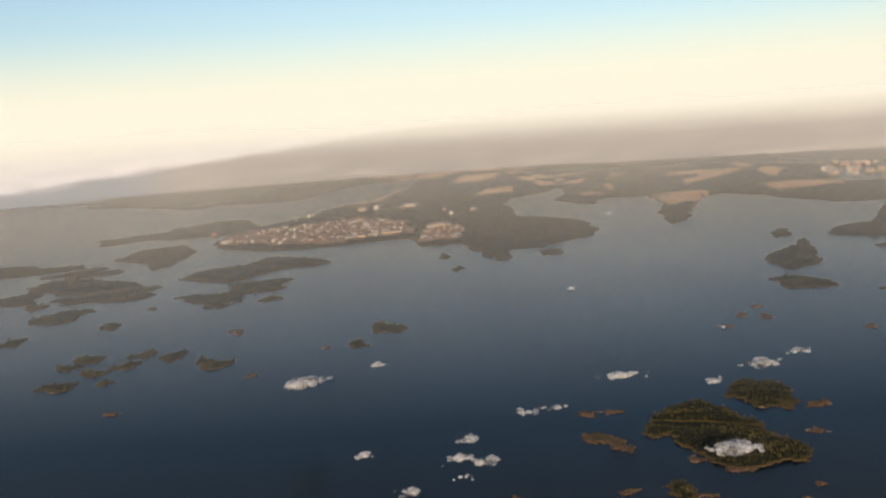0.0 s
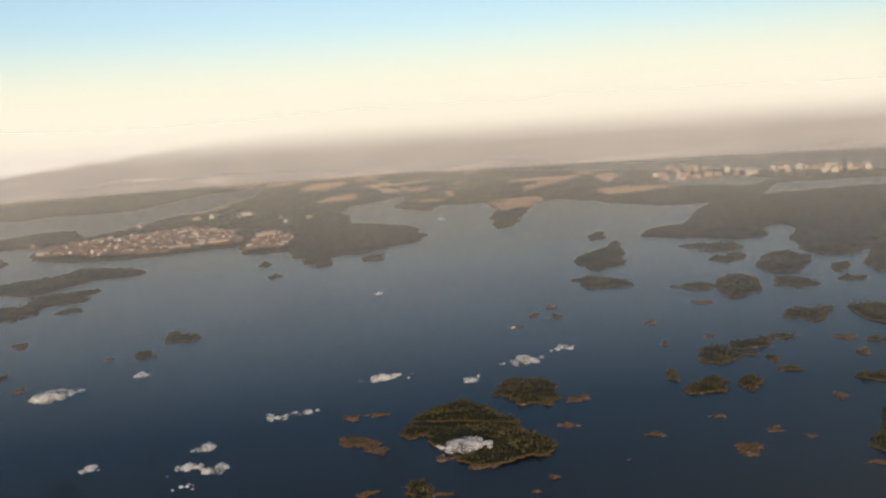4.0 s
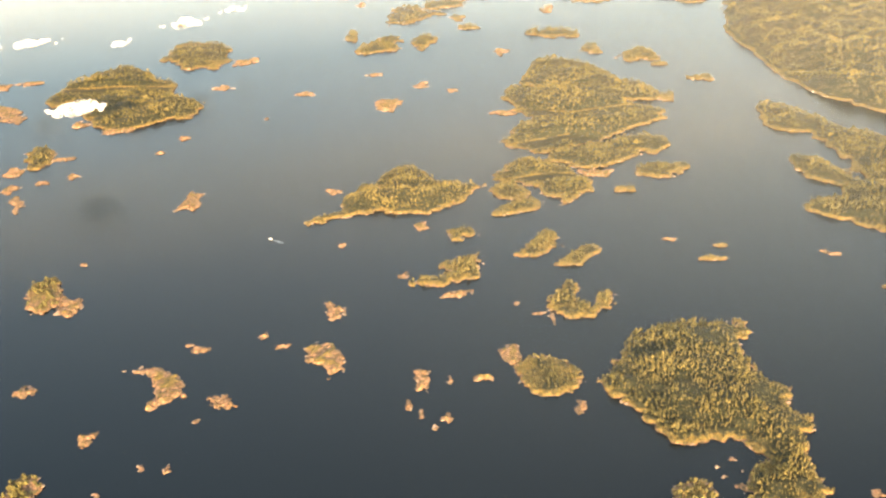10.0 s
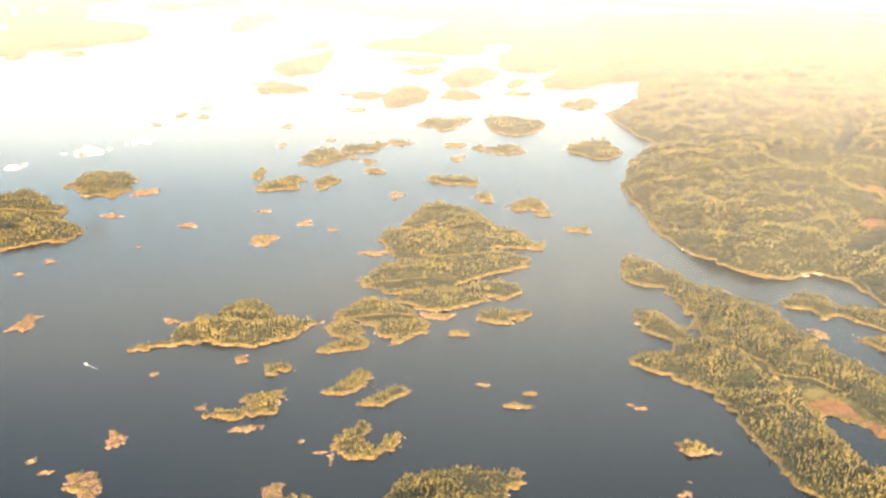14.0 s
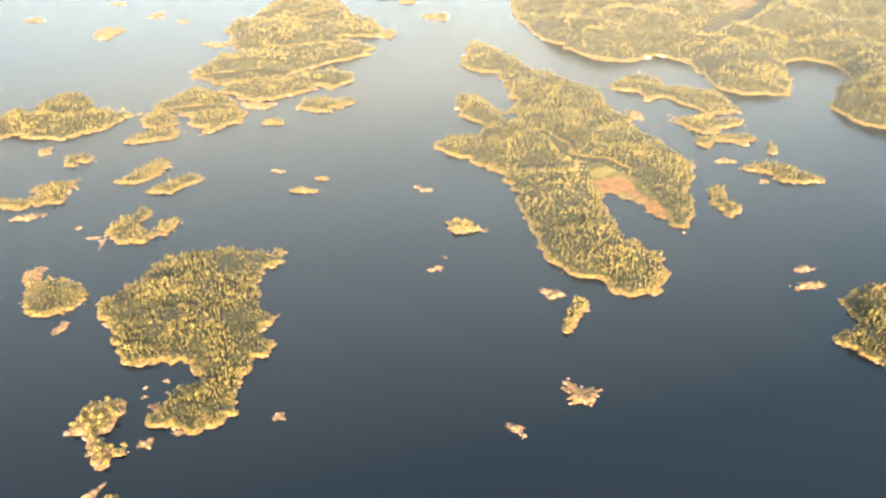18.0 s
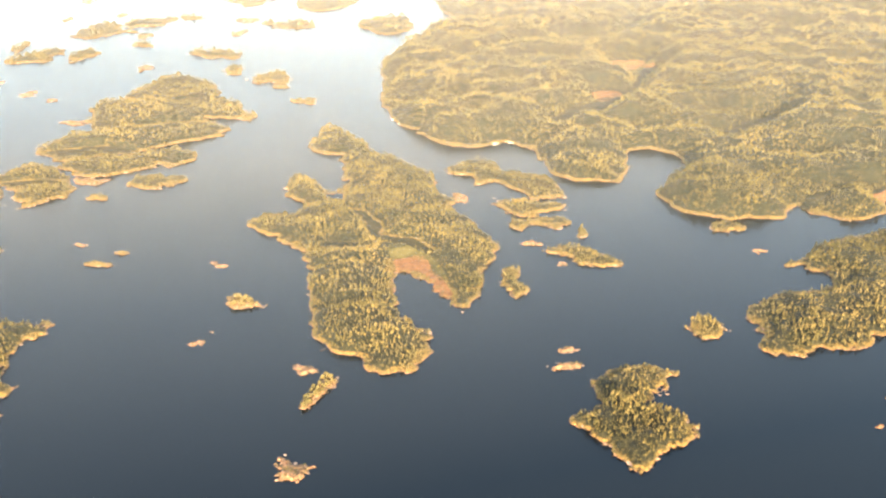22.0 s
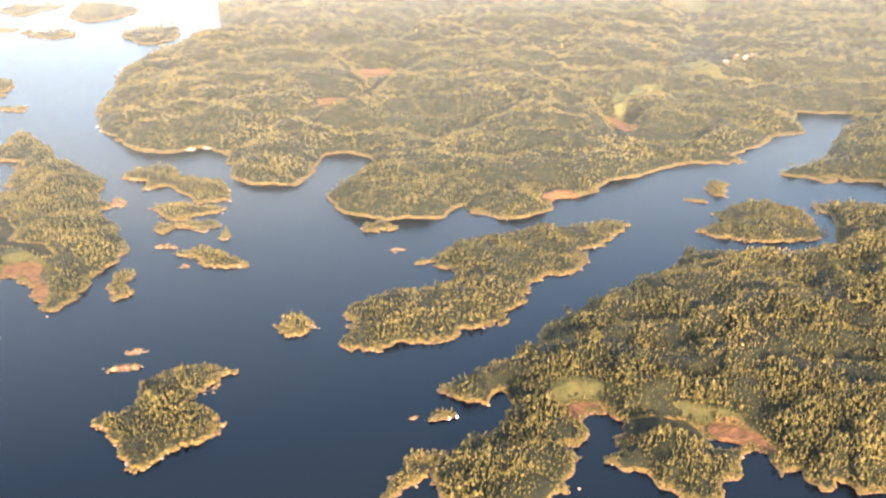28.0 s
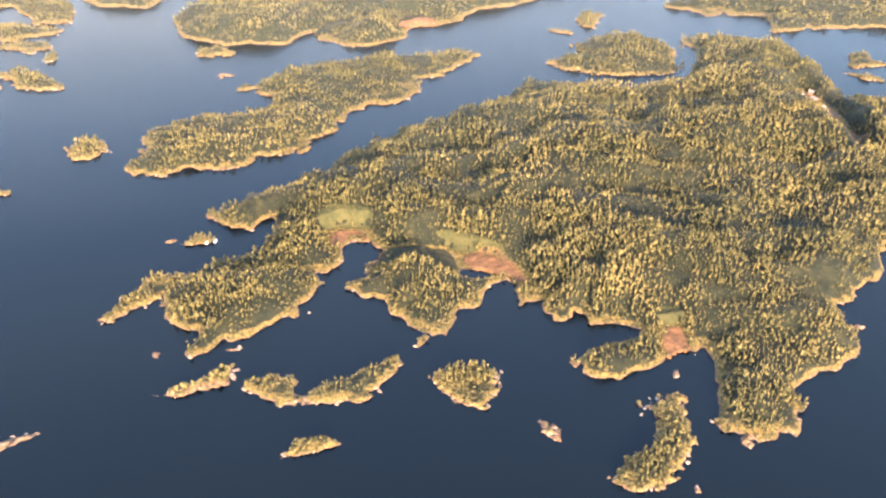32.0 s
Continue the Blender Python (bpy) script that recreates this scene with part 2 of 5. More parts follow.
def crown_lumps(rng, lumps, r, h):
    """A pine's or birch's crown: uneven clumps round the top of the stem."""
    vs, fs = [], []
    for k in range(lumps):
        a, d = rng.uniform(0, 6.3), r * (0.0 if k == 0 else rng.uniform(0.45, 0.8))
        cx, cy, cz = d * math.cos(a), d * math.sin(a), h * (0.74 if k == 0 else rng.uniform(0.42, 0.68))
        q = r * rng.uniform(0.5, 0.72)
        n, turn = len(vs), rng.uniform(0, 1.5)
        vs.append((cx + 0.2 * q * rng.normal(), cy + 0.2 * q * rng.normal(), cz + q * rng.uniform(0.65, 1.0)))
        for s in range(6):
            b, e = turn + 2 * math.pi * s / 6, q * rng.uniform(0.75, 1.2)
            vs.append((cx + e * math.cos(b), cy + e * math.sin(b), cz + q * rng.uniform(-0.65, 0.0)))
        fs += [(n, n + 1 + s, n + 1 + (s + 1) % 6) for s in range(6)]
    return vs, fs


def stem(r, h, vs, fs):
    n = len(vs)
    vs += [(r, 0, 0), (-r / 2, r * 0.87, 0), (-r / 2, -r * 0.87, 0), (0, 0, h * 0.7)]
    fs += [(n, n + 1, n + 3), (n + 1, n + 2, n + 3), (n + 2, n, n + 3)]
    return vs, fs


TREE_RNG = np.random.default_rng(5)
NEAR_TREES = [stem(0.06, 1, *crown_cone(TREE_RNG, 3, 7, 0.30, 1.0)) for _ in range(2)] + [stem(0.05, 1, *crown_lumps(TREE_RNG, 3, 0.40, 0.92)) for _ in range(8)]
MID_TREES = [crown_cone(TREE_RNG, 2, 6, 0.36, 1.0) for _ in range(1)] + [crown_lumps(TREE_RNG, 2, 0.45, 0.95) for _ in range(5)]
FAR_TREES = [crown_lumps(TREE_RNG, 1, 0.8, 0.8) for _ in range(5)]
SHRUBS = [crown_lumps(TREE_RNG, 1, 0.7, 0.7) for _ in range(4)]


def scatter(name, kinds, xyz, sizes, widths, material, rng, smooth=False):
    """All the trees of one wood as one mesh."""
    pick, turn = rng.integers(0, len(kinds), len(xyz)), rng.uniform(0, 6.283, len(xyz))
    all_v, all_f, base = [], [], 0
    for k, (vs, fs) in enumerate(kinds):
        at = np.where(pick == k)[0]
        if not len(at):
            continue
        v, f = np.array(vs), np.array(fs, np.int64)
        c, s = np.cos(turn[at])[:, None], np.sin(turn[at])[:, None]
        wx, hz = (sizes[at] * widths[at])[:, None], sizes[at][:, None]
        lean = rng.normal(0, 0.05, (len(at), 2))
        x = (v[:, 0] * c - v[:, 1] * s) * wx + xyz[at, 0:1] + lean[:, 0:1] * v[:, 2] * hz
        y = (v[:, 0] * s + v[:, 1] * c) * wx + xyz[at, 1:2] + lean[:, 1:2] * v[:, 2] * hz
        z = v[:, 2] * hz + xyz[at, 2:3]
        all_v.append(np.stack([x, y, z], -1).reshape(-1, 3))
        all_f.append((f[None] + base + len(v) * np.arange(len(at))[:, None, None]).reshape(-1, 3))
        base += len(v) * len(at)
    return mesh_from(name, np.concatenate(all_v), np.concatenate(all_f), material, smooth)


def boulder_mesh(seed):
    rng, bm = np.random.default_rng(seed), bmesh.new()
    bmesh.ops.create_icosphere(bm, subdivisions=1, radius=1.0)
    for v in bm.verts:
        v.co *= rng.uniform(0.72, 1.15)
        v.co.z = max(v.co.z, -0.5)
    me = bpy.data.meshes.new("boulder")
    bm.to_mesh(me)
    bm.free()
    me.materials.append(GRANITE)
    return me


BOULDERS = [boulder_mesh(s) for s in range(7)]

def loose_mesh(name, vs, fs, material):
    me = bpy.data.meshes.new(name)
    me.from_pydata(vs, [], fs)
    me.materials.append(material)
    return me


PINE_CROWNS = [loose_mesh("crown", *crown_lumps(TREE_RNG, 5, 0.42, 0.95), LEAF) for _ in range(5)]
PINE_TRUNKS = [loose_mesh("trunk", *stem(0.05, 1, [], []), BARK) for _ in range(2)]


def lone_pine(x, y, z, tall, rng):
    """A single pine on a skerry: a tapered trunk and an uneven crown."""
    top = tagged(new("pine_tree"), "single low pine on bare rock", "tree", group="pines on the rocky islands")
    new("trunk", PINE_TRUNKS[rng.integers(0, 2)]).parent = top
    new("crown", PINE_CROWNS[rng.integers(0, 5)]).parent = top
    top.matrix_basis = pose(x, y, z, rng.normal(0, 3), rng.normal(0, 3), rng.uniform(0, 360)) @ Matrix.Scale(tall, 4)


# ---- land ----
FLIGHT = [(0, 12), (200, 0), (350, -45), (520, -100), (707, -170)]
FIELDS, HEIGHTS = [], []


def from_flight(x, y):
    """Distance from the line that the aircraft follows."""
    best = np.full(np.shape(x), 1e9)
    for (ax, ay), (bx, by) in zip(FLIGHT, FLIGHT[1:]):
        ex, ey = bx - ax, by - ay
        t = np.clip(((x - ax) * ex + (y - ay) * ey) / (ex * ex + ey * ey), 0, 1)
        best = np.minimum(best, np.hypot(x - ax - t * ex, y - ay - t * ey))
    return best


def land(name, ring, label, hill=3.0, cover=1.0, tree=3.0, kind="", seed=1, category="island"):
    """One island or coast: a shore round the ring, a back of rock and soil, and the wood on it."""
    ring = np.array(ring, float)
    lo, hi = ring.min(0), ring.max(0)
    span = float(max(hi - lo))
    mid = (lo + hi) / 2
    near = float(from_flight(ring[:, 0], ring[:, 1]).min())
    bare = cover < 0.3
    fret = min((0.20 if bare or (near > 600 and span < 90) else 0.12) * span, (4.4 if span < 90 else 6.0) if near < 700 else 10.0 if near < 1400 else 13.0)
    shape = np.roll(ring, -1, 0)
    area = abs(float((ring[:, 0] * shape[:, 1] - shape[:, 0] * ring[:, 1]).sum())) / 2
    fret = min(fret, (0.3 if near < 700 or span > 250 else 0.48) * area / span)
    wide = min((0.30 if bare else 0.24) * span, (11.0 if span < 90 else 16.0) if near < 700 else 26.0 if near < 1400 else 90.0)

    mine = [f for f in FIELDS if inside_by(np.array([f[1][:, 0].mean()]), np.array([f[1][:, 1].mean()]), ring)[0] > -5]
    inlets = [f[1] for f in mine if f[0] == "inlet"]
    mine = [f for f in mine if f[0] != "inlet"]

    def depth(x, y):
        d = shore(x, y)
        for pool in inlets:
            d = np.minimum(d, -inside_by(x, y, pool) + 0.3 * fret * rough2(x, y, wide, 3, seed + 2))
        return d

    def shore(x, y):
        return inside_by(x, y, ring) + fret * rough2(x, y, wide, 4, seed) + (1.15 if bare else 0.7) * fret * rough2(x, y, wide / (3 if bare else 4), 3, seed + 3) + 0.04 * fret

    def valley(x, y):
        """1 on the flat floors of shade patches and reed beds, less on meadows, 0 in the woods."""
        out = np.zeros_like(x)
        for what, patch, _, _ in mine:
            w = np.clip(1 + inside_by(x, y, patch) / (1.0 * hill + 1.0 if hill < 7 else 1.6 * hill), 0, 1)
            out = np.maximum(out, w * w * (3 - 2 * w) * (0.3 if what == "meadow" else 1.0 if hill < 7 else 0.75))
        return out

    def height(x, y):
        d = depth(x, y)
        ridge = 1 - 2.2 * np.abs(rough2(0.5 * x - 0.4 * y, 0.9 * y + 0.45 * x, 30.0, 3, seed + 9))
        up = np.minimum(d * 0.45, 0.7) + hill * (1 - np.exp(-np.maximum(d, 0) / (3.5 * hill + 1.5))) * (0.6 + 0.8 * ridge)
        if category == "land" and hill < 20:
            fold = 1 - 2.4 * np.abs(rough2(0.36 * x - 0.10 * y, y + 0.22 * x, 46.0, 3, seed + 19))
            up = up + 0.55 * hill * np.clip(d / 14, 0, 1) * fold
        if hill >= 3 and near < 1500:
            furrow = 1 - 2.6 * np.abs(rough2(0.42 * x - 0.12 * y, y + 0.24 * x, 17.0, 3, seed + 29))
            up = up + (0.6 + 0.13 * hill) * np.clip((d - 2) / 6, 0, 1) * furrow
        if mine and near < 1500:
            w = valley(x, y)
            up = up * (1 - w) + np.minimum(up, 0.45) * w
        rug = ((0.75 if bare else 0.35) * rough2(x, y, 3.1, 3, seed + 5) + (0.3 if bare else 0.12) * rough2(x, y, 0.9, 2, seed + 6)) * np.clip(d, 0, 1)
        return np.where(d > 0, up + rug, np.maximum(d * 0.5, -3.0))

    if category == "land":
        HEIGHTS.append(height)
    step = float(np.clip(span / (240 if near < 700 and span > 600 else 150 if near < 700 and span > 60 else 110 if span > 400 else 54 if near < 700 else 36), 0.35, 26))
    pad = fret + 2 * step + 2
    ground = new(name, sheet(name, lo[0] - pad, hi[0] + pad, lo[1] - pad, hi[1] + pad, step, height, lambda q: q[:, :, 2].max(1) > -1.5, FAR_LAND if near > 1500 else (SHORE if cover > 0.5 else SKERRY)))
    tagged(ground, label, category, kind=kind)
    rng = np.random.default_rng(seed)
    for what, patch, m, words in mine:
        a, b = patch.min(0), patch.max(0)
        s = float(max((b - a).max() / 60, 0.5))
        edge = (0.2 if what == "reed_bed" else 0.09) * float((b - a).max())
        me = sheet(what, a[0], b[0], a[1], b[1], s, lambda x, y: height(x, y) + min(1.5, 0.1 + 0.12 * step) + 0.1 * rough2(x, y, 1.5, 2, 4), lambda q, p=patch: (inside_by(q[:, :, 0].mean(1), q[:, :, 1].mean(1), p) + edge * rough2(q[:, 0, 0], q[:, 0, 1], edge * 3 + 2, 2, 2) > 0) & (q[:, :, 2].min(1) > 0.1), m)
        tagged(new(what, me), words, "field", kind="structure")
    if near < 1150:
        want = int(np.clip(np.abs(ring - np.roll(ring, 1, 0)).sum() / 6.5, 4, 34 if near < 640 else 8))
        a = rng.integers(0, len(ring), 40 * want)
        f = rng.uniform(0, 1, (40 * want, 1))
        spot = ring[a] * f + np.roll(ring, -1, 0)[a] * (1 - f) + rng.normal(0, fret + 0.4, (40 * want, 2))
        lie = depth(spot[:, 0], spot[:, 1])
        spot = spot[(lie > -1.3) & (lie < 0.5)][:want]
        for (px, py), pz in zip(spot, height(spot[:, 0], spot[:, 1])):
            rock = new("boulder", BOULDERS[rng.integers(0, len(BOULDERS))])
            size = rng.uniform(0.3, 1.0) * (0.7 if span < 12 else 1.0 if near < 640 else 1.8)
            rock.matrix_basis = Matrix.LocRotScale((px, py, max(pz, -0.25)), Euler((rng.normal(0, 0.12), rng.normal(0, 0.12), rng.uniform(0, 6.28))), (size * rng.uniform(1.0, 2.4), size, size * rng.uniform(0.3, 0.55)))
            rock.parent = ground
    if near < 900 and cover > 0.3:
        n = int(np.clip(np.abs(ring - np.roll(ring, 1, 0)).sum() * 6, 150, 9000))
        a = rng.integers(0, len(ring), n)
        f = rng.uniform(0, 1, (n, 1))
        along = ring[a] * f + np.roll(ring, -1, 0)[a] * (1 - f) + rng.normal(0, fret * 0.8 + 1.2, (n, 2))
        x, y = along[:, 0], along[:, 1]
        d = depth(x, y)
        low = (d > 0.35) & (d < 3.2 * rng.uniform(0.2, 1, n)) & (from_flight(x, y) < 900)
        if low.sum() > 3:
            at = np.stack([x[low], y[low], height(x[low], y[low]) - 0.1], -1)
            n = len(at)
            tagged(new("shore_brush", scatter("shore_brush", SHRUBS, at, rng.uniform(0.6, 1.5, n), rng.uniform(0.7, 1.3, n), BRUSH, rng)), "low golden brush and grass along the rocky shore", "brush", kind="stuff")
    bands = ((0, 330, 1.4, NEAR_TREES), (330, 560, 1.75, NEAR_TREES), (560, 900, 2.4, MID_TREES), (900, 1500, 4.0, MID_TREES), (1500, 2300, 6.5, FAR_TREES), (2300, 3300, 11.0, FAR_TREES), (3300, 9000, 19.0, FAR_TREES))
    for a, b, s, kinds in bands:
        if a > near + span * 1.5 or b < near:
            continue
        gx, gy = np.meshgrid(np.arange(lo[0], hi[0] + s, s), np.arange(lo[1], hi[1] + s, s))
        x, y = (g.ravel() + rng.uniform(-0.45, 0.45, g.size) * s for g in (gx, gy))
        far = from_flight(x, y)
        some = (far >= a) & (far < b)
        x, y = x[some], y[some]
        d = depth(x, y)
        gaps = rough2(x, y, 7 * s, 3, seed + 11)
        open_shore = np.clip(0.45 + 1.6 * rough2(x, y, 34.0, 2, seed + 12), 0, 1)
        keep = (d > 0.3 + (0.4 + open_shore) * rng.uniform(0, 1, len(x)) + 0.4 * gaps) & (gaps > -0.9 + 0.8 * (1 - cover)) & (rng.uniform(0, 1, len(x)) < 0.35 + 0.63 * cover)
        if near < 900 and cover > 0.5:
            keep &= depth(x, y - 0.3 - 1.8 * open_shore) > 0.2 + 1.0 * gaps
        for what, patch, _, _ in mine:
            keep &= (inside_by(x, y, patch) < -0.3) | (np.isin(what, ("meadow", "town_ground")) & (rng.uniform(0, 1, len(x)) < 0.25))
        x, y, d = x[keep], y[keep], d[keep]
        if 0.3 < cover < 0.7 and near < 640 and kinds is NEAR_TREES:
            few = rng.permutation(len(x))[:26]
            for px, py, pz in zip(x[few], y[few], height(x[few], y[few])):
                lone_pine(px, py, pz - 0.05, tree * rng.uniform(0.8, 1.3), rng)
            x, y, d = np.delete(x, few), np.delete(y, few), np.delete(d, few)
        if len(x) < 3:
            continue
        z = height(x, y) - 0.1
        tall = tree * (1.0 if s < 3.5 else 1.1 if s < 6 else 1.0) * (0.84 + 0.95 * rough2(x, y, 8.0, 3, seed + 13)) * rng.uniform(0.6, 1.32, len(x)) * (0.68 + 0.32 * np.clip(d / 5, 0, 1))
        broad = np.clip(s * 0.64 / (0.62 * tree), 0.5, 30) * rng.uniform(0.8, 1.25, len(x))
        wood = new("forest", scatter("forest", kinds, np.stack([x, y, z], -1), tall, broad, LEAF if s < 6 else FAR_LEAF, rng, s > 6))
        tagged(wood, "dense olive-green pine and spruce wood on an island" if category == "island" else "wide olive-green conifer forest on the coast", "forest", kind="stuff")

# ---- fields and reed beds ----
FIELDS.append(("reed_bed", np.array([(790.7, 131.3), (796.0, 132.3), (805.7, 129.4), (805.8, 122.7), (803.1, 111.5), (798.3, 105.3), (797.2, 108.6), (802.0, 118.9), (799.7, 124.1), (795.3, 120.9), (792.4, 119.4), (789.8, 121.0)], float), REED, "rust-orange dry reed and bare ground in the woods"))
FIELDS.append(("meadow", np.array([(788.5, 135.3), (794.0, 141.0), (806.3, 137.4), (809.2, 132.2), (807.1, 129.0), (796.1, 132.7), (790.9, 132.1)], float), GLADE, "olive grassy glade behind a reedy cove"))
FIELDS.append(("inlet", np.array([(791.8, 108.5), (793.0, 117.8), (796.3, 122.0), (800.0, 123.7), (802.2, 120.2), (800.3, 117.6), (796.1, 114.1), (793.7, 107.9)], float), SEA, ""))
FIELDS.append(("reed_bed", np.array([(831.0, 102.3), (836.5, 102.7), (843.7, 98.6), (847.8, 90.3), (849.7, 82.3), (848.6, 75.4), (846.9, 78.8), (845.0, 84.1), (841.4, 88.2), (835.7, 90.2), (829.0, 93.8)], float), REED, "rust-orange dry reed and bare ground in the woods"))
FIELDS.append(("marsh", np.array([(801.6, 111.2), (809.8, 113.4), (820.3, 112.3), (829.3, 106.8), (830.8, 102.4), (828.9, 94.2), (826.1, 93.1), (821.1, 96.9), (812.6, 102.9), (804.6, 104.1), (798.1, 103.5)], float), SHADE_FLOOR, "valley floor with the shade of the woods painted in"))
FIELDS.append(("meadow", np.array([(827.2, 113.1), (839.0, 108.8), (847.6, 99.8), (849.2, 89.9), (848.0, 90.7), (843.8, 98.9), (834.8, 104.0), (830.2, 106.5)], float), GLADE, "olive grassy glade behind a reedy cove"))
FIELDS.append(("inlet", np.array([(829.2, 94.2), (836.1, 91.0), (840.9, 86.9), (834.0, 86.1), (829.7, 88.5)], float), SEA, ""))
FIELDS.append(("reed_bed", np.array([(881.1, 41.7), (886.5, 40.7), (884.6, 34.3), (881.3, 26.2), (876.8, 26.4), (873.9, 27.4), (877.1, 33.6)], float), REED, "rust-orange dry reed and bare ground in the woods"))
FIELDS.append(("meadow", np.array([(880.7, 50.0), (888.1, 49.4), (889.9, 42.9), (886.5, 41.0), (881.4, 42.2)], float), GLADE, "olive grassy glade behind a reedy cove"))
FIELDS.append(("inlet", np.array([(858.1, 51.6), (869.4, 49.0), (874.3, 43.3), (869.6, 40.1), (860.1, 40.0), (851.9, 40.1)], float), SEA, ""))
FIELDS.append(("inlet", np.array([(880.1, 23.2), (885.2, 29.9), (889.6, 30.1), (887.7, 22.3), (882.5, 15.3), (876.3, 15.8)], float), SEA, ""))
FIELDS.append(("reed_bed", np.array([(597.0, 324.3), (606.3, 324.3), (614.1, 314.0), (615.5, 294.4), (614.5, 279.6), (611.6, 281.7), (611.0, 298.2), (606.3, 309.0), (595.2, 309.7)], float), REED, "rust-orange dry reed and bare ground in the woods"))
FIELDS.append(("meadow", np.array([(597.3, 333.1), (605.0, 340.9), (613.3, 332.1), (617.3, 320.5), (617.6, 300.6), (615.5, 296.9), (614.2, 314.6), (606.4, 325.0), (597.1, 324.9)], float), GLADE, "olive grassy glade behind a reedy cove"))
FIELDS.append(("marsh", np.array([(591.2, 392.7), (597.6, 388.4), (602.5, 370.6), (600.7, 355.5), (607.8, 348.9), (615.8, 345.2), (620.9, 329.9), (617.8, 325.9), (610.9, 334.2), (603.7, 342.0), (597.2, 345.3), (592.0, 352.7), (595.2, 369.4), (591.8, 383.3)], float), SHADE_FLOOR, "valley floor with the shade of the woods painted in"))
FIELDS.append(("inlet", np.array([(581.6, 421.5), (590.8, 418.9), (595.2, 429.0), (588.8, 407.7), (582.0, 410.5)], float), SEA, ""))
FIELDS.append(("reed_bed", np.array([(880.4, 664.1), (907.5, 657.8), (900.1, 638.3), (872.1, 614.9), (861.4, 613.6)], float), REED, "rust-orange dry reed and bare ground in the woods"))
FIELDS.append(("reed_bed", np.array([(823.8, 570.7), (840.9, 571.6), (844.1, 562.3), (821.0, 546.7), (813.6, 553.4)], float), REED, "rust-orange dry reed and bare ground in the woods"))
FIELDS.append(("reed_bed", np.array([(889.5, 337.5), (903.8, 346.3), (910.3, 338.6), (910.9, 327.7), (897.5, 326.7), (883.8, 326.7)], float), REED, "rust-orange dry reed and bare ground in the woods"))
FIELDS.append(("reed_bed", np.array([(1011.9, 474.9), (1018.8, 464.0), (1012.2, 432.2), (1004.4, 432.8), (1006.9, 455.1)], float), REED, "rust-orange dry reed and bare ground in the woods"))
FIELDS.append(("marsh", np.array([(759.9, 514.1), (784.4, 534.2), (812.1, 547.4), (842.1, 557.8), (873.0, 599.6), (896.1, 633.1), (911.3, 633.6), (874.7, 595.5), (847.9, 558.0), (811.7, 524.2), (784.8, 512.0), (758.5, 497.9)], float), SHADE_FLOOR, "valley floor with the shade of the woods painted in"))
FIELDS.append(("marsh", np.array([(935.5, 744.6), (956.7, 777.9), (997.0, 816.2), (1065.1, 898.7), (1066.9, 916.7), (1004.5, 846.1), (958.6, 794.6)], float), SHADE_FLOOR, "valley floor with the shade of the woods painted in"))
FIELDS.append(("marsh", np.array([(863.9, 457.1), (891.4, 474.6), (928.7, 482.5), (922.5, 470.9), (888.5, 461.5), (859.6, 445.2)], float), SHADE_FLOOR, "valley floor with the shade of the woods painted in"))
FIELDS.append(("marsh", np.array([(839.5, 335.3), (850.4, 342.5), (867.7, 344.4), (849.8, 331.5), (836.9, 327.0)], float), SHADE_FLOOR, "valley floor with the shade of the woods painted in"))
FIELDS.append(("meadow", np.array([(1035.5, 494.2), (1068.9, 522.2), (1092.1, 516.5), (1065.1, 502.0), (1034.5, 476.6), (1014.3, 457.1)], float), MEADOW, "yellow-green meadow between the woods"))
FIELDS.append(("meadow", np.array([(1405.0, 932.0), (1358.0, 840.1), (1276.7, 723.0), (1236.1, 636.0), (1199.6, 574.0), (1161.3, 531.4), (1147.1, 554.8), (1117.2, 562.0), (1177.3, 613.1), (1252.9, 713.4)], float), MEADOW, "yellow-green meadow between the woods"))
FIELDS.append(("marsh", np.array([(1002.9, 446.8), (1007.0, 430.2), (1029.3, 421.7), (1052.8, 410.1), (1042.1, 398.1), (1017.2, 407.3), (993.2, 418.8)], float), SHADE_FLOOR, "valley floor with the shade of the woods painted in"))
FIELDS.append(("field", np.array([(-55, 4436), (144, 4726), (236, 4570), (49, 4501)], float), STUBBLE, "reddish bare field among the woods"))
FIELDS.append(("field", np.array([(197, 4078), (275, 3705), (316, 3360), (267, 3349)], float), STUBBLE, "reddish bare field among the woods"))
FIELDS.append(("field", np.array([(703, 3219), (987, 3650), (963, 3488), (676, 2981)], float), STUBBLE, "reddish bare field among the woods"))
FIELDS.append(("field", np.array([(1022, 3419), (1129, 3476), (996, 3125)], float), STUBBLE, "reddish bare field among the woods"))
FIELDS.append(("field", np.array([(446, 3241), (502, 3243), (455, 3056)], float), STUBBLE, "reddish bare field among the woods"))
FIELDS.append(("field", np.array([(711, 3742), (793, 3724), (716, 3660)], float), STUBBLE, "reddish bare field among the woods"))
FIELDS.append(("field", np.array([(999, 2853), (1117, 2863), (1051, 2733)], float), STUBBLE, "reddish bare field among the woods"))
FIELDS.append(("track", np.array([(1051.9, 196.3), (1059.8, 197.3), (1058.9, 168.7), (1040.7, 126.8), (1035.7, 124.7), (1048.3, 163.4)], float), DIRT, "brown dirt track between cottages in the woods"))
FIELDS.append(("town_ground", np.array([(-561, 2182), (-443, 2107), (-329, 2091), (-235, 2142), (-123, 2167), (-152, 2455), (-285, 2633), (-394, 2528), (-499, 2457), (-584, 2326)], float), TOWN_GROUND, "reddish paved and gravelled ground of the town"))
FIELDS.append(("town_ground", np.array([(-104, 2020), (-15, 2014), (4, 2242), (-93, 2421)], float), TOWN_GROUND, "reddish paved and gravelled ground of the town"))
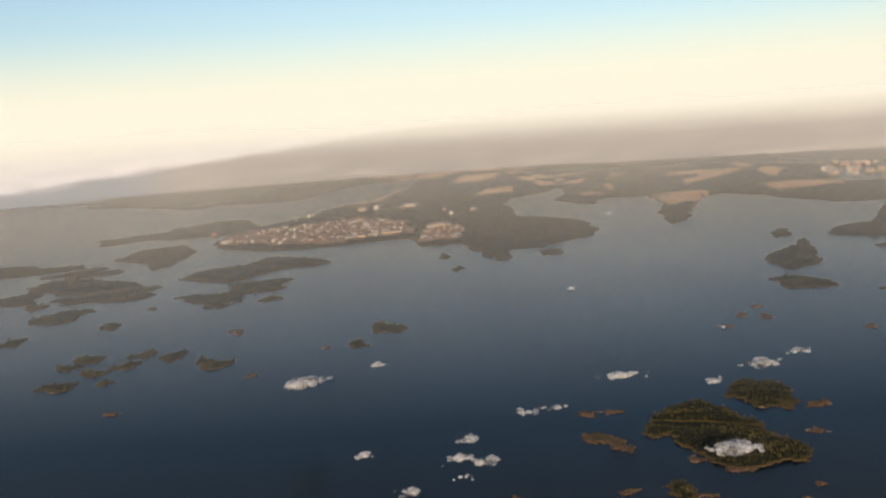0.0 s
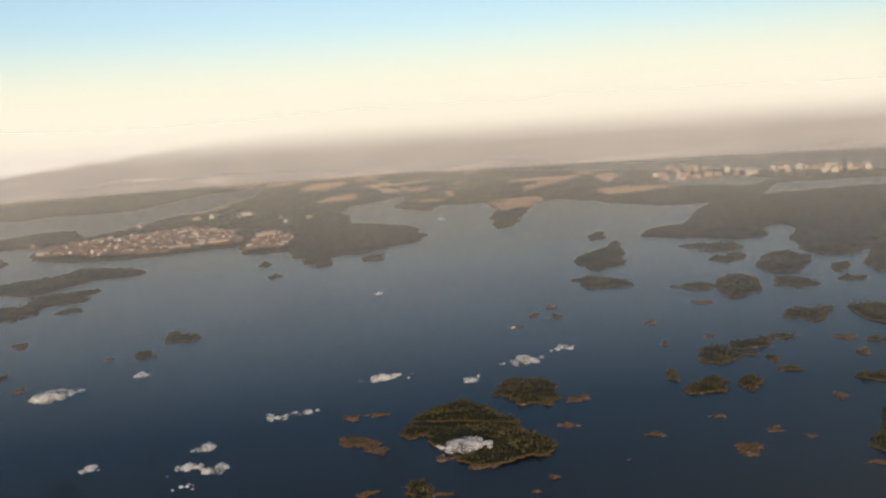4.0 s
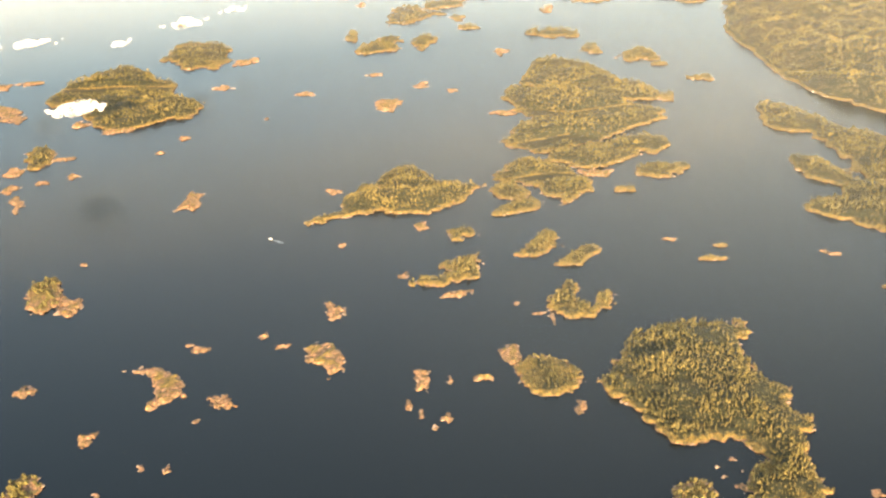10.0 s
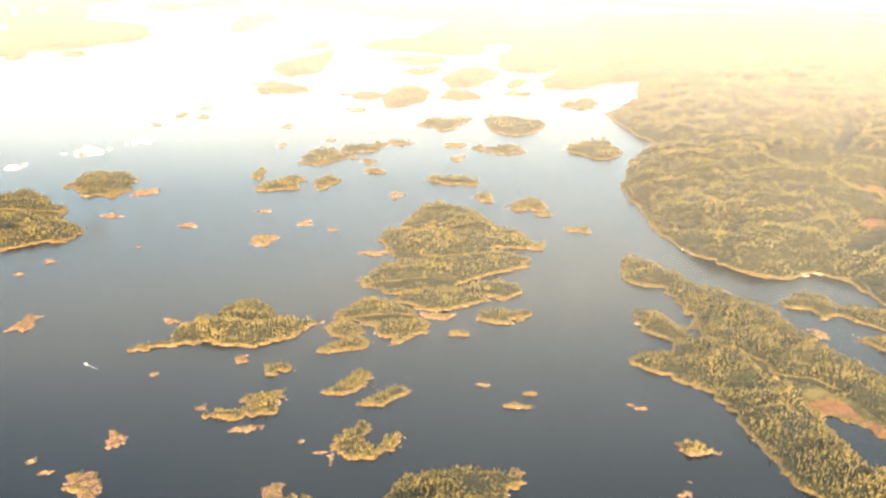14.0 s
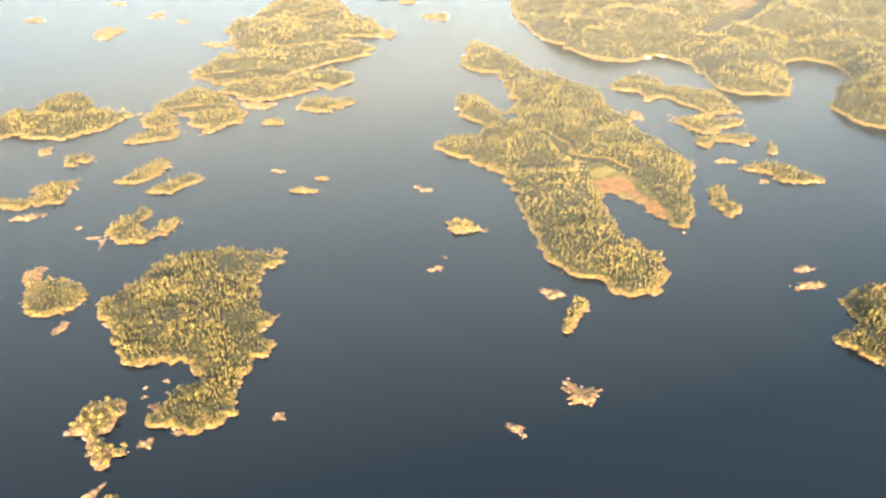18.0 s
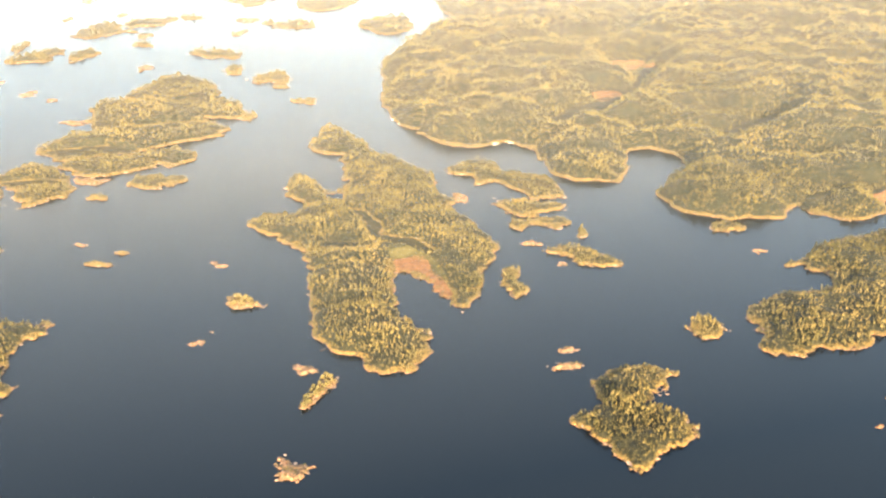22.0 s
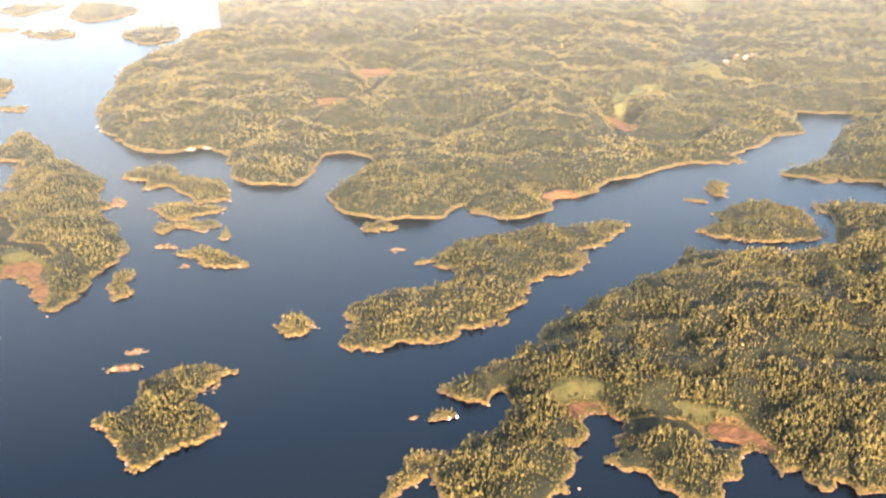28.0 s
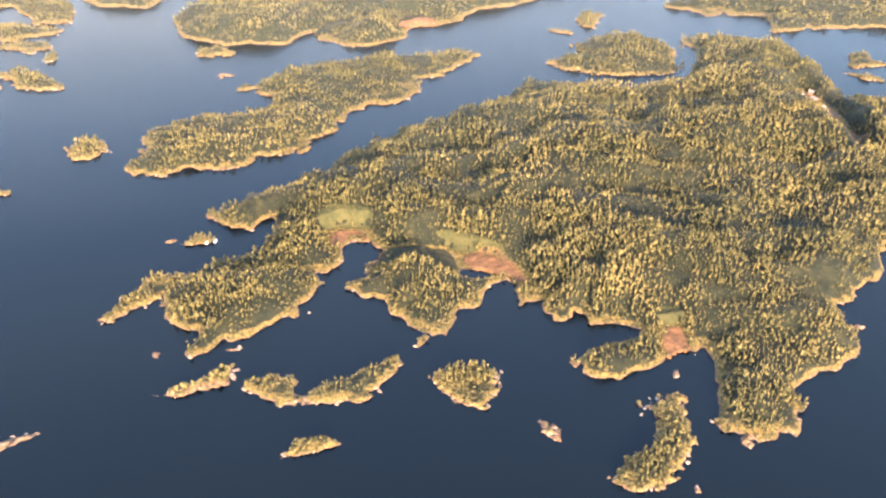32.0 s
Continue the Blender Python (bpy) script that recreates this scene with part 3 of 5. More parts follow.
# Shade bands across the wooded islands, painted as dark strips.
FIELDS.append(("marsh", np.array([(450.2, 594.3), (481.8, 576.5), (538.4, 577.5), (535.2, 569.5), (478.0, 564.2), (446.9, 581.5)], float), SHADE_FLOOR, "clearing painted dark for the shade of the woods"))
FIELDS.append(("marsh", np.array([(425.4, 533.9), (462.0, 537.5), (482.9, 519.5), (519.6, 529.8), (514.3, 521.2), (479.0, 508.2), (458.5, 525.6), (424.5, 522.8)], float), SHADE_FLOOR, "clearing painted dark for the shade of the woods"))
FIELDS.append(("marsh", np.array([(402.6, 482.3), (421.4, 482.8), (449.4, 472.2), (445.3, 464.6), (418.9, 473.0), (400.8, 474.1)], float), SHADE_FLOOR, "clearing painted dark for the shade of the woods"))
FIELDS.append(("marsh", np.array([(142.1, 776.2), (180.5, 770.1), (223.8, 748.1), (222.2, 736.5), (179.2, 753.6), (141.6, 761.1)], float), SHADE_FLOOR, "clearing painted dark for the shade of the woods"))
FIELDS.append(("inlet", np.array([(1037, 270), (1038, 262), (1029, 246), (1014, 230), (1002, 222), (988, 222), (975, 230), (967, 240), (995, 231), (1014, 237), (1026, 255)], float), SEA, ""))
FIELDS.append(("inlet", np.array([(1129, 3061), (1283, 3394), (1359, 3427), (1340, 3209), (1433, 3139), (1452, 2876), (1267, 2665), (1203, 2807), (1103, 2824)], float), SEA, ""))
FIELDS.append(("field", np.array([(88, 4723), (249, 4729), (283, 4378), (213, 4610)], float), STUBBLE, "reddish bare field among the woods"))
FIELDS.append(("field", np.array([(245, 4373), (309, 3916), (330, 3541), (279, 3760)], float), STUBBLE, "reddish bare field among the woods"))
FIELDS.append(("field", np.array([(701, 3183), (882, 3573), (1024, 3615), (831, 3337), (686, 3004)], float), STUBBLE, "reddish bare field among the woods"))
FIELDS.append(("field", np.array([(1074, 3598), (1151, 3593), (1041, 3253), (1018, 3349)], float), STUBBLE, "reddish bare field among the woods"))
FIELDS.append(("field", np.array([(1128, 4666), (1206, 4653), (1370, 4620), (1376, 4619), (1208, 4652)], float), STUBBLE, "reddish bare field among the woods"))
FIELDS.append(("field", np.array([(1511, 4587), (1624, 4557), (1582, 4416), (1478, 4434)], float), STUBBLE, "reddish bare field among the woods"))
FIELDS.append(("field", np.array([(1698, 4536), (1927, 4462), (1900, 4472), (1696, 4537)], float), STUBBLE, "reddish bare field among the woods"))
FIELDS.append(("town_ground", np.array([(1535, 4274), (1860, 4485), (2106, 4396), (2163, 3955), (1865, 3760), (1513, 3599), (1413, 3838)], float), TOWN_GROUND, "reddish paved and gravelled ground of the town"))
FIELD_RNG = np.random.default_rng(17)
for _ in range(34):
    fx, fy = FIELD_RNG.uniform(-350, 1250), FIELD_RNG.uniform(2450, 4650)
    wide, deep, skew = FIELD_RNG.uniform(25, 110), FIELD_RNG.uniform(40, 200), FIELD_RNG.uniform(-40, 40)
    FIELDS.append(("field", np.array([(fx - wide, fy - deep), (fx + wide * 0.4, fy - deep * 0.7), (fx + wide + skew, fy + deep), (fx - wide * 0.5 + skew, fy + deep * 0.6)], float), FIELD_RNG.choice((STUBBLE, STUBBLE, MEADOW)), "pale cut field among far woods"))


# ---- coasts and islands ----
wooded_headland_south = [(752, 151), (757, 143), (765, 143), (776, 148), (768, 132), (752, 120), (737, 113), (727, 102), (731, 92), (738, 87), (734, 75), (750, 80), (767, 85), (778, 96), (783, 106), (789, 110), (795, 119), (801, 120), (804, 115), (801, 109), (796, 103), (796, 96), (788, 94), (801, 85), (802, 73), (802, 60), (812, 60), (823, 72), (836, 81), (845, 82), (845, 72), (854, 71), (850, 59), (860, 59), (860, 52), (864, 44), (846, 36), (846, 27), (859, 27), (870, 27), (881, 27), (884, 21), (878, 9), (870, -2), (872, -8), (889, -10), (909, 1), (938, 13), (943, 28), (944, 34), (958, 39), (987, 56), (1056, 88)]
wooded_headland_north = [(1134, 156), (1089, 172), (1074, 180), (1087, 216), (1093, 254), (1044, 278), (1019, 247), (998, 222), (969, 223), (926, 240), (900, 223), (883, 218), (867, 211), (824, 196), (799, 176), (783, 168), (766, 161), (755, 155)]
land("wooded_headland", wooded_headland_south + wooded_headland_north, "large forested headland with coves and rocky orange shores", hill=6.5, category='land', kind='structure', seed=21)
wooded_mainland_south = [(657, 586), (659, 536), (675, 490), (697, 480), (719, 487), (728, 469), (724, 422), (735, 407), (756, 399), (774, 419), (789, 449), (805, 453), (816, 430), (808, 409), (787, 398), (770, 372), (771, 348), (791, 329), (819, 326), (840, 338), (837, 326), (851, 312), (882, 313), (894, 329), (921, 331), (944, 351), (973, 360), (1025, 366), (1055, 358), (1055, 375), (1074, 380), (1114, 403), (1147, 405), (1161, 442), (1185, 458), (1223, 443), (1208, 419), (1171, 396), (1136, 369), (1108, 344), (1064, 334), (1081, 304), (1115, 301), (1101, 277), (1130, 275), (1223, 256), (1381, 333), (1722, 585), (2018, 848)]
wooded_mainland_north = [(2080, 1200), (1793, 1332), (1540, 1446), (1303, 1435), (1128, 1357), (977, 1271), (905, 1126), (828, 1061), (814, 984), (800, 859), (760, 837), (690, 726)]
land("wooded_mainland", wooded_mainland_south + wooded_mainland_north, "broad forested mainland with meadows and inlets", hill=11.0, category='land', kind='structure', seed=22)
far_coast_south = [(-1456, 3704), (-1282, 3679), (-941, 3315), (-888, 3495), (-771, 3435), (-613, 3458), (-504, 3883), (-441, 4156), (-301, 4242), (-222, 4574), (-208, 4113), (-217, 3636), (-318, 3130), (-411, 2998), (-463, 2773), (-525, 2589), (-595, 2497), (-586, 2253), (-561, 2153), (-435, 2067), (-324, 2061), (-232, 2111), (-115, 2132), (-96, 1980), (-15, 1986), (51, 1719), (71, 1724)]
far_coast_north = [(67, 1862), (140, 1828), (193, 1929), (258, 1989), (282, 2077), (268, 2258), (186, 2373), (132, 2406), (108, 2822), (142, 2996), (249, 3135), (323, 3326), (312, 3013), (255, 2809), (347, 2650), (385, 2808), (514, 2806), (520, 2525), (466, 2332), (442, 2096), (481, 2131), (566, 2412), (650, 2698), (736, 2728), (844, 2452), (905, 2323), (1037, 2319), (1173, 2381), (1375, 2728), (1677, 2716), (2385, 1939), (2480, 2017), (2292, 2272), (2116, 2513), (1895, 2813), (1715, 3058), (1500, 3352), (1237, 3710), (910, 4155), (491, 4726), (-7, 4717), (-405, 4670), (-670, 4620), (-1040, 4523), (-1553, 4335), (-1599, 4138)]
land("far_coast", far_coast_south + far_coast_north, "distant low coast of woods, fields and a town", hill=3.5, category='land', kind='structure', seed=24)
land("far_peninsula", [(661, 1797), (707, 1751), (747, 1726), (790, 1656), (863, 1674), (899, 1779), (964, 1834), (955, 1743), (871, 1607), (823, 1443), (879, 1413), (945, 1476), (855, 1336), (825, 1265), (886, 1256), (950, 1304), (1139, 1277), (1473, 1155), (2132, 1717), (1994, 2339), (1649, 2389), (1475, 2416), (1257, 2395), (1071, 2355), (934, 2189), (790, 1905), (727, 1879)], "far forested peninsula behind the islands", hill=4.0, category="land", kind="structure", seed=23)
double_island_south = [(534, 388), (544, 373), (558, 343), (557, 323), (552, 314), (550, 290), (551, 271), (547, 257), (555, 243), (568, 225), (578, 226), (591, 237), (594, 251), (589, 265), (591, 285), (593, 300), (596, 312), (602, 309), (609, 296), (611, 276), (612, 270), (616, 265), (623, 268), (627, 280), (634, 290), (638, 306), (652, 323), (653, 340), (651, 363), (644, 383), (650, 392)]
double_island_north = [(643, 415), (651, 435), (645, 454), (634, 476), (626, 482), (628, 500), (619, 520), (607, 542), (587, 509), (595, 491), (606, 488), (601, 447), (589, 419), (583, 426), (578, 441), (570, 454), (560, 428), (563, 414), (576, 407), (559, 393), (548, 396)]
land("double_island", double_island_south + double_island_north, "large wooded island of two ridges joined by a reedy valley", hill=5.5, seed=25, category='island')
land("island", [(728, 201), (740, 194), (761, 192), (782, 197), (798, 200), (816, 213), (831, 233), (843, 240), (856, 235), (869, 244), (870, 256), (893, 265), (918, 285), (908, 286), (887, 289), (866, 292), (828, 289), (803, 279), (780, 268), (789, 268), (804, 259), (795, 243), (774, 242), (749, 240), (739, 229), (736, 212)], "long wooded island with pale rocky south shore", hill=5.0, seed=31)
land("island", [(705.2, 225.6), (706.8, 216.1), (713.2, 213.7), (721.0, 221.2), (719.4, 232.4), (711.5, 233.5)], "small round wooded island", hill=1.6, seed=32)
land("island", [(629, 175), (632, 164), (637, 144), (641, 142), (653, 149), (671, 158), (670, 166), (662, 177), (675, 189), (684, 194), (681, 196), (672, 204), (658, 204), (646, 196), (645, 183), (635, 178)], "diamond-shaped wooded island with bare rock points", hill=3.0, seed=33)
land("island", [(-759, 2403), (-695, 2428), (-612, 2444), (-544, 2532), (-632, 2797), (-725, 2776), (-807, 2610)], "wooded island with a narrow rocky orange shore", hill=5.0, seed=34)
land("island", [(-760, 2047), (-666, 1983), (-619, 1875), (-598, 1917), (-597, 2123), (-654, 2235), (-742, 2179)], "wooded island with a narrow rocky orange shore", hill=5.0, seed=35)
land("island", [(-520, 1718), (-422, 1658), (-395, 1672), (-345, 1780), (-261, 1815), (-284, 1867), (-398, 1940), (-433, 1841), (-506, 1787)], "wooded island with a narrow rocky orange shore", hill=5.0, seed=36)
land("island", [(-797, 1716), (-691, 1614), (-565, 1658), (-601, 1721), (-718, 1783), (-787, 1796)], "wooded island with a narrow rocky orange shore", hill=5.0, seed=37)
land("island", [(470, 1571), (471, 1475), (489, 1452), (534, 1484), (607, 1713), (598, 1742), (534, 1639)], "wooded island with a narrow rocky orange shore", hill=5.0, seed=38)
land("island", [(429, 1381), (430, 1302), (491, 1303), (495, 1334), (459, 1387)], "wooded island with a narrow rocky orange shore", hill=3.0, seed=39)
land("island", [(128, 751), (134, 737), (148, 742), (162, 689), (172, 665), (192, 663), (213, 672), (232, 670), (240, 705), (223, 732), (225, 754), (206, 792), (190, 825), (170, 818), (145, 790), (132, 765)], "wooded island with a narrow rocky orange shore", hill=5.0, seed=40)
land("island", [(219, 839), (231, 802), (245, 795), (270, 812), (277, 843), (266, 864), (242, 880), (228, 871)], "wooded island with a narrow rocky orange shore", hill=3.0, seed=41)
land("skerry", [(83.2, 737.3), (96.1, 726.0), (115.0, 706.4), (117.1, 717.9), (99.8, 751.0), (86.8, 755.6)], "bare orange-brown granite skerry in the sea", hill=0.8, cover=0.12, tree=1.0, seed=42, category="skerry")
land("island", [(124.3, 637.3), (127.5, 610.9), (134.7, 608.6), (144.7, 630.9), (137.8, 644.7), (128.3, 646.8)], "wooded island with a narrow rocky orange shore", hill=1.6, seed=43)
land("island", [(670, 1071), (657, 987), (672, 954), (710, 975), (727, 1014), (710, 1060)], "wooded island with a narrow rocky orange shore", hill=5.0, seed=44)
land("island", [(694, 876), (707, 844), (718, 826), (745, 838), (754, 895), (737, 909)], "wooded island with a narrow rocky orange shore", hill=3.0, seed=45)
land("island", [(587, 1236), (570, 1159), (627, 1188), (659, 1263), (647, 1317), (611, 1288)], "wooded island with a narrow rocky orange shore", hill=5.0, seed=46)
land("island", [(705, 1373), (697, 1313), (736, 1303), (817, 1417), (809, 1481), (747, 1451)], "wooded island with a narrow rocky orange shore", hill=5.0, seed=47)
land("island", [(476, 656), (498, 693), (514, 704), (534, 688), (541, 661), (544, 633), (554, 616), (554, 594), (547, 584), (526, 586), (539, 558), (532, 545), (501, 532), (487, 526), (476, 520), (451, 517), (433, 517), (420, 531), (422, 540), (435, 564), (454, 572), (450, 593), (450, 609), (449, 628), (462, 643), (481, 640)], "broad wooded island with notched rocky shores", hill=4.5, seed=48)
land("island", [(488, 521), (507, 520), (516, 507), (513, 498), (501, 489), (492, 498), (485, 487), (466, 483), (451, 482), (444, 490), (434, 504), (441, 514), (470, 516)], "wooded arm of rock beside a broad island", hill=3.5, seed=148)
land("island", [(395, 488), (406, 501), (422, 510), (434, 498), (441, 484), (445, 465), (439, 453), (429, 446), (417, 440), (421, 448), (413, 455), (414, 465), (407, 478)], "wooded island with deep rocky notches", hill=3.5, seed=149)
land("island", [(375, 440), (382, 448), (399, 453), (408, 449), (402, 440), (386, 438)], "low wooded islet with an orange rock shore", hill=1.6, seed=150)
land("island", [(388, 472), (397, 480), (406, 472), (404, 457), (396, 454), (388, 460)], "low wooded islet with an orange rock shore", hill=1.4, seed=151)
land("skerry", [(444, 482), (464, 475), (459, 468), (444, 472)], "bare orange-brown granite skerry in the sea", hill=0.8, cover=0.12, tree=1.0, seed=152, category="skerry")
land("island", [(281, 466), (295, 468), (319, 470), (333, 460), (351, 457), (369, 469), (386, 481), (385, 486), (371, 483), (366, 489), (361, 499), (356, 514), (346, 524), (331, 515), (328, 498), (319, 501), (305, 491), (303, 476), (286, 469)], "low wooded island with a long rocky tail", hill=5.0, seed=49)
land("island", [(316.0, 382.8), (329.2, 377.1), (347.6, 376.4), (353.5, 392.5), (355.9, 401.6), (343.1, 399.9), (333.1, 397.7), (338.5, 386.7), (324.9, 384.7)], "wooded island with a narrow rocky orange shore", hill=1.6, seed=50)
land("island", [(372.6, 393.2), (382.5, 386.9), (397.7, 396.3), (400.8, 408.4), (395.6, 411.7), (383.0, 401.5)], "wooded island with a narrow rocky orange shore", hill=1.6, seed=51)
land("island", [(386.6, 376.8), (398.4, 372.0), (410.7, 380.3), (415.1, 388.8), (405.9, 389.2), (393.6, 380.5)], "wooded island with a narrow rocky orange shore", hill=1.6, seed=52)
land("island", [(369.4, 340.8), (374.0, 327.9), (383.4, 325.5), (396.4, 333.9), (400.0, 346.3), (394.1, 341.3), (388.3, 334.6), (383.4, 340.4), (390.3, 357.1), (384.0, 358.3), (375.3, 349.7)], "wooded island with a narrow rocky orange shore", hill=1.6, seed=53)
land("island", [(139.0, 432.8), (142.6, 418.2), (150.4, 414.3), (155.0, 421.5), (156.0, 444.1), (148.7, 451.0), (140.8, 442.4)], "rocky island with scattered low pines", hill=1.2, cover=0.5, tree=2.4, seed=54)
land("skerry", [(187.6, 351.0), (196.8, 343.4), (197.5, 332.3), (192.8, 322.1), (199.6, 323.7), (207.2, 326.8), (208.5, 338.1), (201.8, 345.8), (192.8, 350.7)], "bare orange-brown granite skerry in the sea", hill=0.8, cover=0.12, tree=1.0, seed=55, category="skerry")
land("island", [(143.4, 280.3), (149.2, 277.4), (153.0, 279.8), (156.5, 286.4), (155.5, 293.3), (149.0, 295.5), (145.2, 288.1)], "rocky island with scattered low pines", hill=1.2, cover=0.5, tree=2.4, seed=56)
land("skerry", [(258.1, 343.7), (260.3, 331.6), (264.9, 320.4), (270.5, 323.6), (272.9, 335.8), (268.1, 343.8), (264.0, 347.6)], "bare orange-brown granite skerry in the sea", hill=0.8, cover=0.12, tree=1.0, seed=57, category="skerry")
land("island", [(337.2, 298.5), (336.5, 283.1), (345.5, 276.8), (356.1, 279.1), (359.9, 288.1), (357.7, 297.4), (351.4, 305.3), (340.4, 303.0)], "wooded island with a narrow rocky orange shore", hill=1.6, seed=58)
land("skerry", [(334.4, 314.2), (335.6, 303.3), (338.9, 299.6), (341.5, 305.4), (343.8, 316.8)], "bare orange-brown granite skerry in the sea", hill=0.8, cover=0.12, tree=1.0, seed=59, category="skerry")
land("island", [(366, 278), (366, 270), (372, 262), (371, 250), (369, 244), (370, 236), (379, 233), (388, 234), (398, 230), (397, 218), (388, 208), (383, 203), (379, 192), (386, 195), (394, 192), (407, 199), (416, 213), (423, 225), (426, 234), (423, 243), (429, 250), (424, 258), (425, 276), (432, 283), (441, 296), (438, 301), (424, 305), (402, 306), (387, 301), (376, 291)], "densely wooded island with broken rocky south end", hill=5.0, seed=60)
land("island", [(357.6, 202.1), (361.1, 200.1), (362.0, 193.5), (364.5, 182.2), (367.0, 181.3), (370.5, 186.5), (374.6, 186.6), (374.1, 189.4), (369.3, 192.6), (366.9, 198.3), (370.4, 201.0), (373.6, 210.1), (372.6, 214.0), (365.1, 216.4), (361.1, 213.0), (358.8, 205.4)], "rocky island with scattered low pines", hill=1.2, cover=0.5, tree=2.4, seed=61)
land("island", [(297.3, 213.8), (297.7, 207.6), (302.7, 195.6), (306.1, 195.9), (309.9, 208.0), (302.4, 218.1)], "rocky island with scattered low pines", hill=1.2, cover=0.5, tree=2.4, seed=62)
land("island", [(532.9, 208.9), (535.1, 207.5), (551.3, 223.8), (547.5, 230.2), (540.5, 220.6)], "rocky island with scattered low pines", hill=1.2, cover=0.5, tree=2.4, seed=63)
land("island", [(720.8, 58.6), (725.5, 55.3), (732.3, 57.6), (741.3, 57.3), (744.0, 65.5), (738.5, 64.4), (732.9, 60.7), (724.7, 60.4)], "rocky island with scattered low pines", hill=1.2, cover=0.5, tree=2.4, seed=64)
land("island", [(746.0, 54.0), (750.5, 49.1), (752.6, 44.1), (763.6, 41.3), (778.3, 38.9), (787.7, 46.3), (793.9, 50.2), (792.0, 54.0), (782.5, 52.7), (772.6, 49.1), (763.4, 46.7), (759.0, 46.0), (760.1, 54.2), (754.1, 57.5), (747.8, 55.7)], "wooded island with a narrow rocky orange shore", hill=1.6, seed=65)
land("island", [(798.7, 41.7), (802.5, 32.5), (806.6, 24.9), (810.5, 23.6), (816.3, 30.7), (820.0, 40.3), (814.1, 43.3), (805.3, 44.6)], "wooded island with a narrow rocky orange shore", hill=1.6, seed=66)
land("island", [(749.0, 22.9), (765.0, 22.2), (766.2, 23.4), (760.0, 27.4), (753.9, 28.3), (749.8, 24.5)], "wooded island with a narrow rocky orange shore", hill=1.6, seed=67)
land("skerry", [(676.8, 48.8), (684.4, 51.0), (688.6, 52.7), (682.8, 53.3), (676.1, 50.8)], "bare orange-brown granite skerry in the sea", hill=0.8, cover=0.12, tree=1.0, seed=68, category="skerry")
land("island", [(831.3, -11.4), (835.4, -16.4), (843.1, -18.1), (856.2, -13.2), (861.9, -8.7), (864.8, 0.3), (868.6, 10.9), (861.2, 13.3), (853.7, 11.5), (855.3, 4.6), (848.0, -5.6), (839.5, -8.9)], "wooded island with a narrow rocky orange shore", hill=1.6, seed=69)
land("island", [(705.4, 100.7), (712.0, 98.0), (719.6, 103.9), (728.0, 106.3), (736.8, 116.7), (734.6, 119.6), (725.3, 120.7), (718.9, 112.5), (712.0, 104.7), (706.6, 101.8)], "wooded island with a narrow rocky orange shore", hill=1.6, seed=70)
land("island", [(371.8, 168.7), (372.2, 161.3), (369.7, 152.5), (368.6, 149.4), (365.8, 144.7), (361.1, 145.1), (359.3, 152.1), (364.2, 153.2), (367.3, 162.3), (367.4, 168.8)], "rocky island with scattered low pines", hill=1.2, cover=0.5, tree=2.4, seed=71)
land("skerry", [(350.6, 159.7), (353.7, 156.4), (357.1, 160.0), (361.7, 166.3), (356.7, 165.9), (352.4, 163.2)], "bare orange-brown granite skerry in the sea", hill=0.8, cover=0.12, tree=1.0, seed=72, category="skerry")
land("skerry", [(361.1, 170.8), (364.4, 169.2), (369.3, 176.6), (364.8, 173.7)], "bare orange-brown granite skerry in the sea", hill=0.8, cover=0.12, tree=1.0, seed=73, category="skerry")
land("skerry", [(330.7, 161.9), (330.8, 153.6), (340.1, 146.4), (355.4, 142.6), (360.4, 146.5), (356.0, 151.6), (348.1, 155.2), (341.8, 159.3), (333.9, 161.8)], "bare orange-brown granite skerry in the sea", hill=0.8, cover=0.12, tree=1.0, seed=74, category="skerry")
land("island", [(662, 437), (672, 428), (672, 414), (683, 415), (687, 411), (693, 399), (697, 385), (708, 382), (715, 384), (717, 398), (716, 416), (704, 422), (693, 427), (694, 442), (687, 454), (675, 452), (665, 445)], "wooded island with a narrow rocky orange shore", hill=3.0, seed=75)
land("island", [(669.7, 381.0), (673.3, 365.1), (687.7, 360.0), (708.8, 369.1), (710.4, 372.8), (700.4, 373.5), (690.8, 382.7), (676.7, 386.1)], "wooded island with a narrow rocky orange shore", hill=1.6, seed=76)
land("island", [(667.9, 350.5), (672.3, 343.3), (680.3, 352.2), (688.2, 346.4), (691.1, 338.8), (703.1, 346.8), (702.7, 353.2), (692.3, 355.7), (679.6, 353.1), (672.8, 356.3)], "wooded island with a narrow rocky orange shore", hill=1.6, seed=77)
land("island", [(674.6, 316.8), (681.9, 309.6), (687.1, 298.4), (694.8, 290.1), (704.4, 291.0), (705.9, 293.0), (700.8, 298.8), (701.9, 303.9), (696.8, 312.0), (688.7, 317.4), (684.6, 321.9), (682.8, 314.8)], "wooded island with a narrow rocky orange shore", hill=1.6, seed=78)
land("island", [(645.0, 298.3), (641.2, 286.4), (642.7, 271.5), (650.2, 276.0), (651.2, 279.6), (649.1, 286.5), (654.3, 298.4), (649.7, 300.0)], "wooded island with a narrow rocky orange shore", hill=1.6, seed=79)
land("island", [(949, 264), (960, 269), (973, 272), (970, 279), (975, 284), (988, 290), (1010, 293), (1020, 294), (1018, 279), (1025, 270), (1025, 261), (1014, 246), (1010, 236), (995, 234), (984, 238), (964, 246), (952, 253)], "wooded island with a long sunlit rocky south shore", hill=3.0, seed=80)
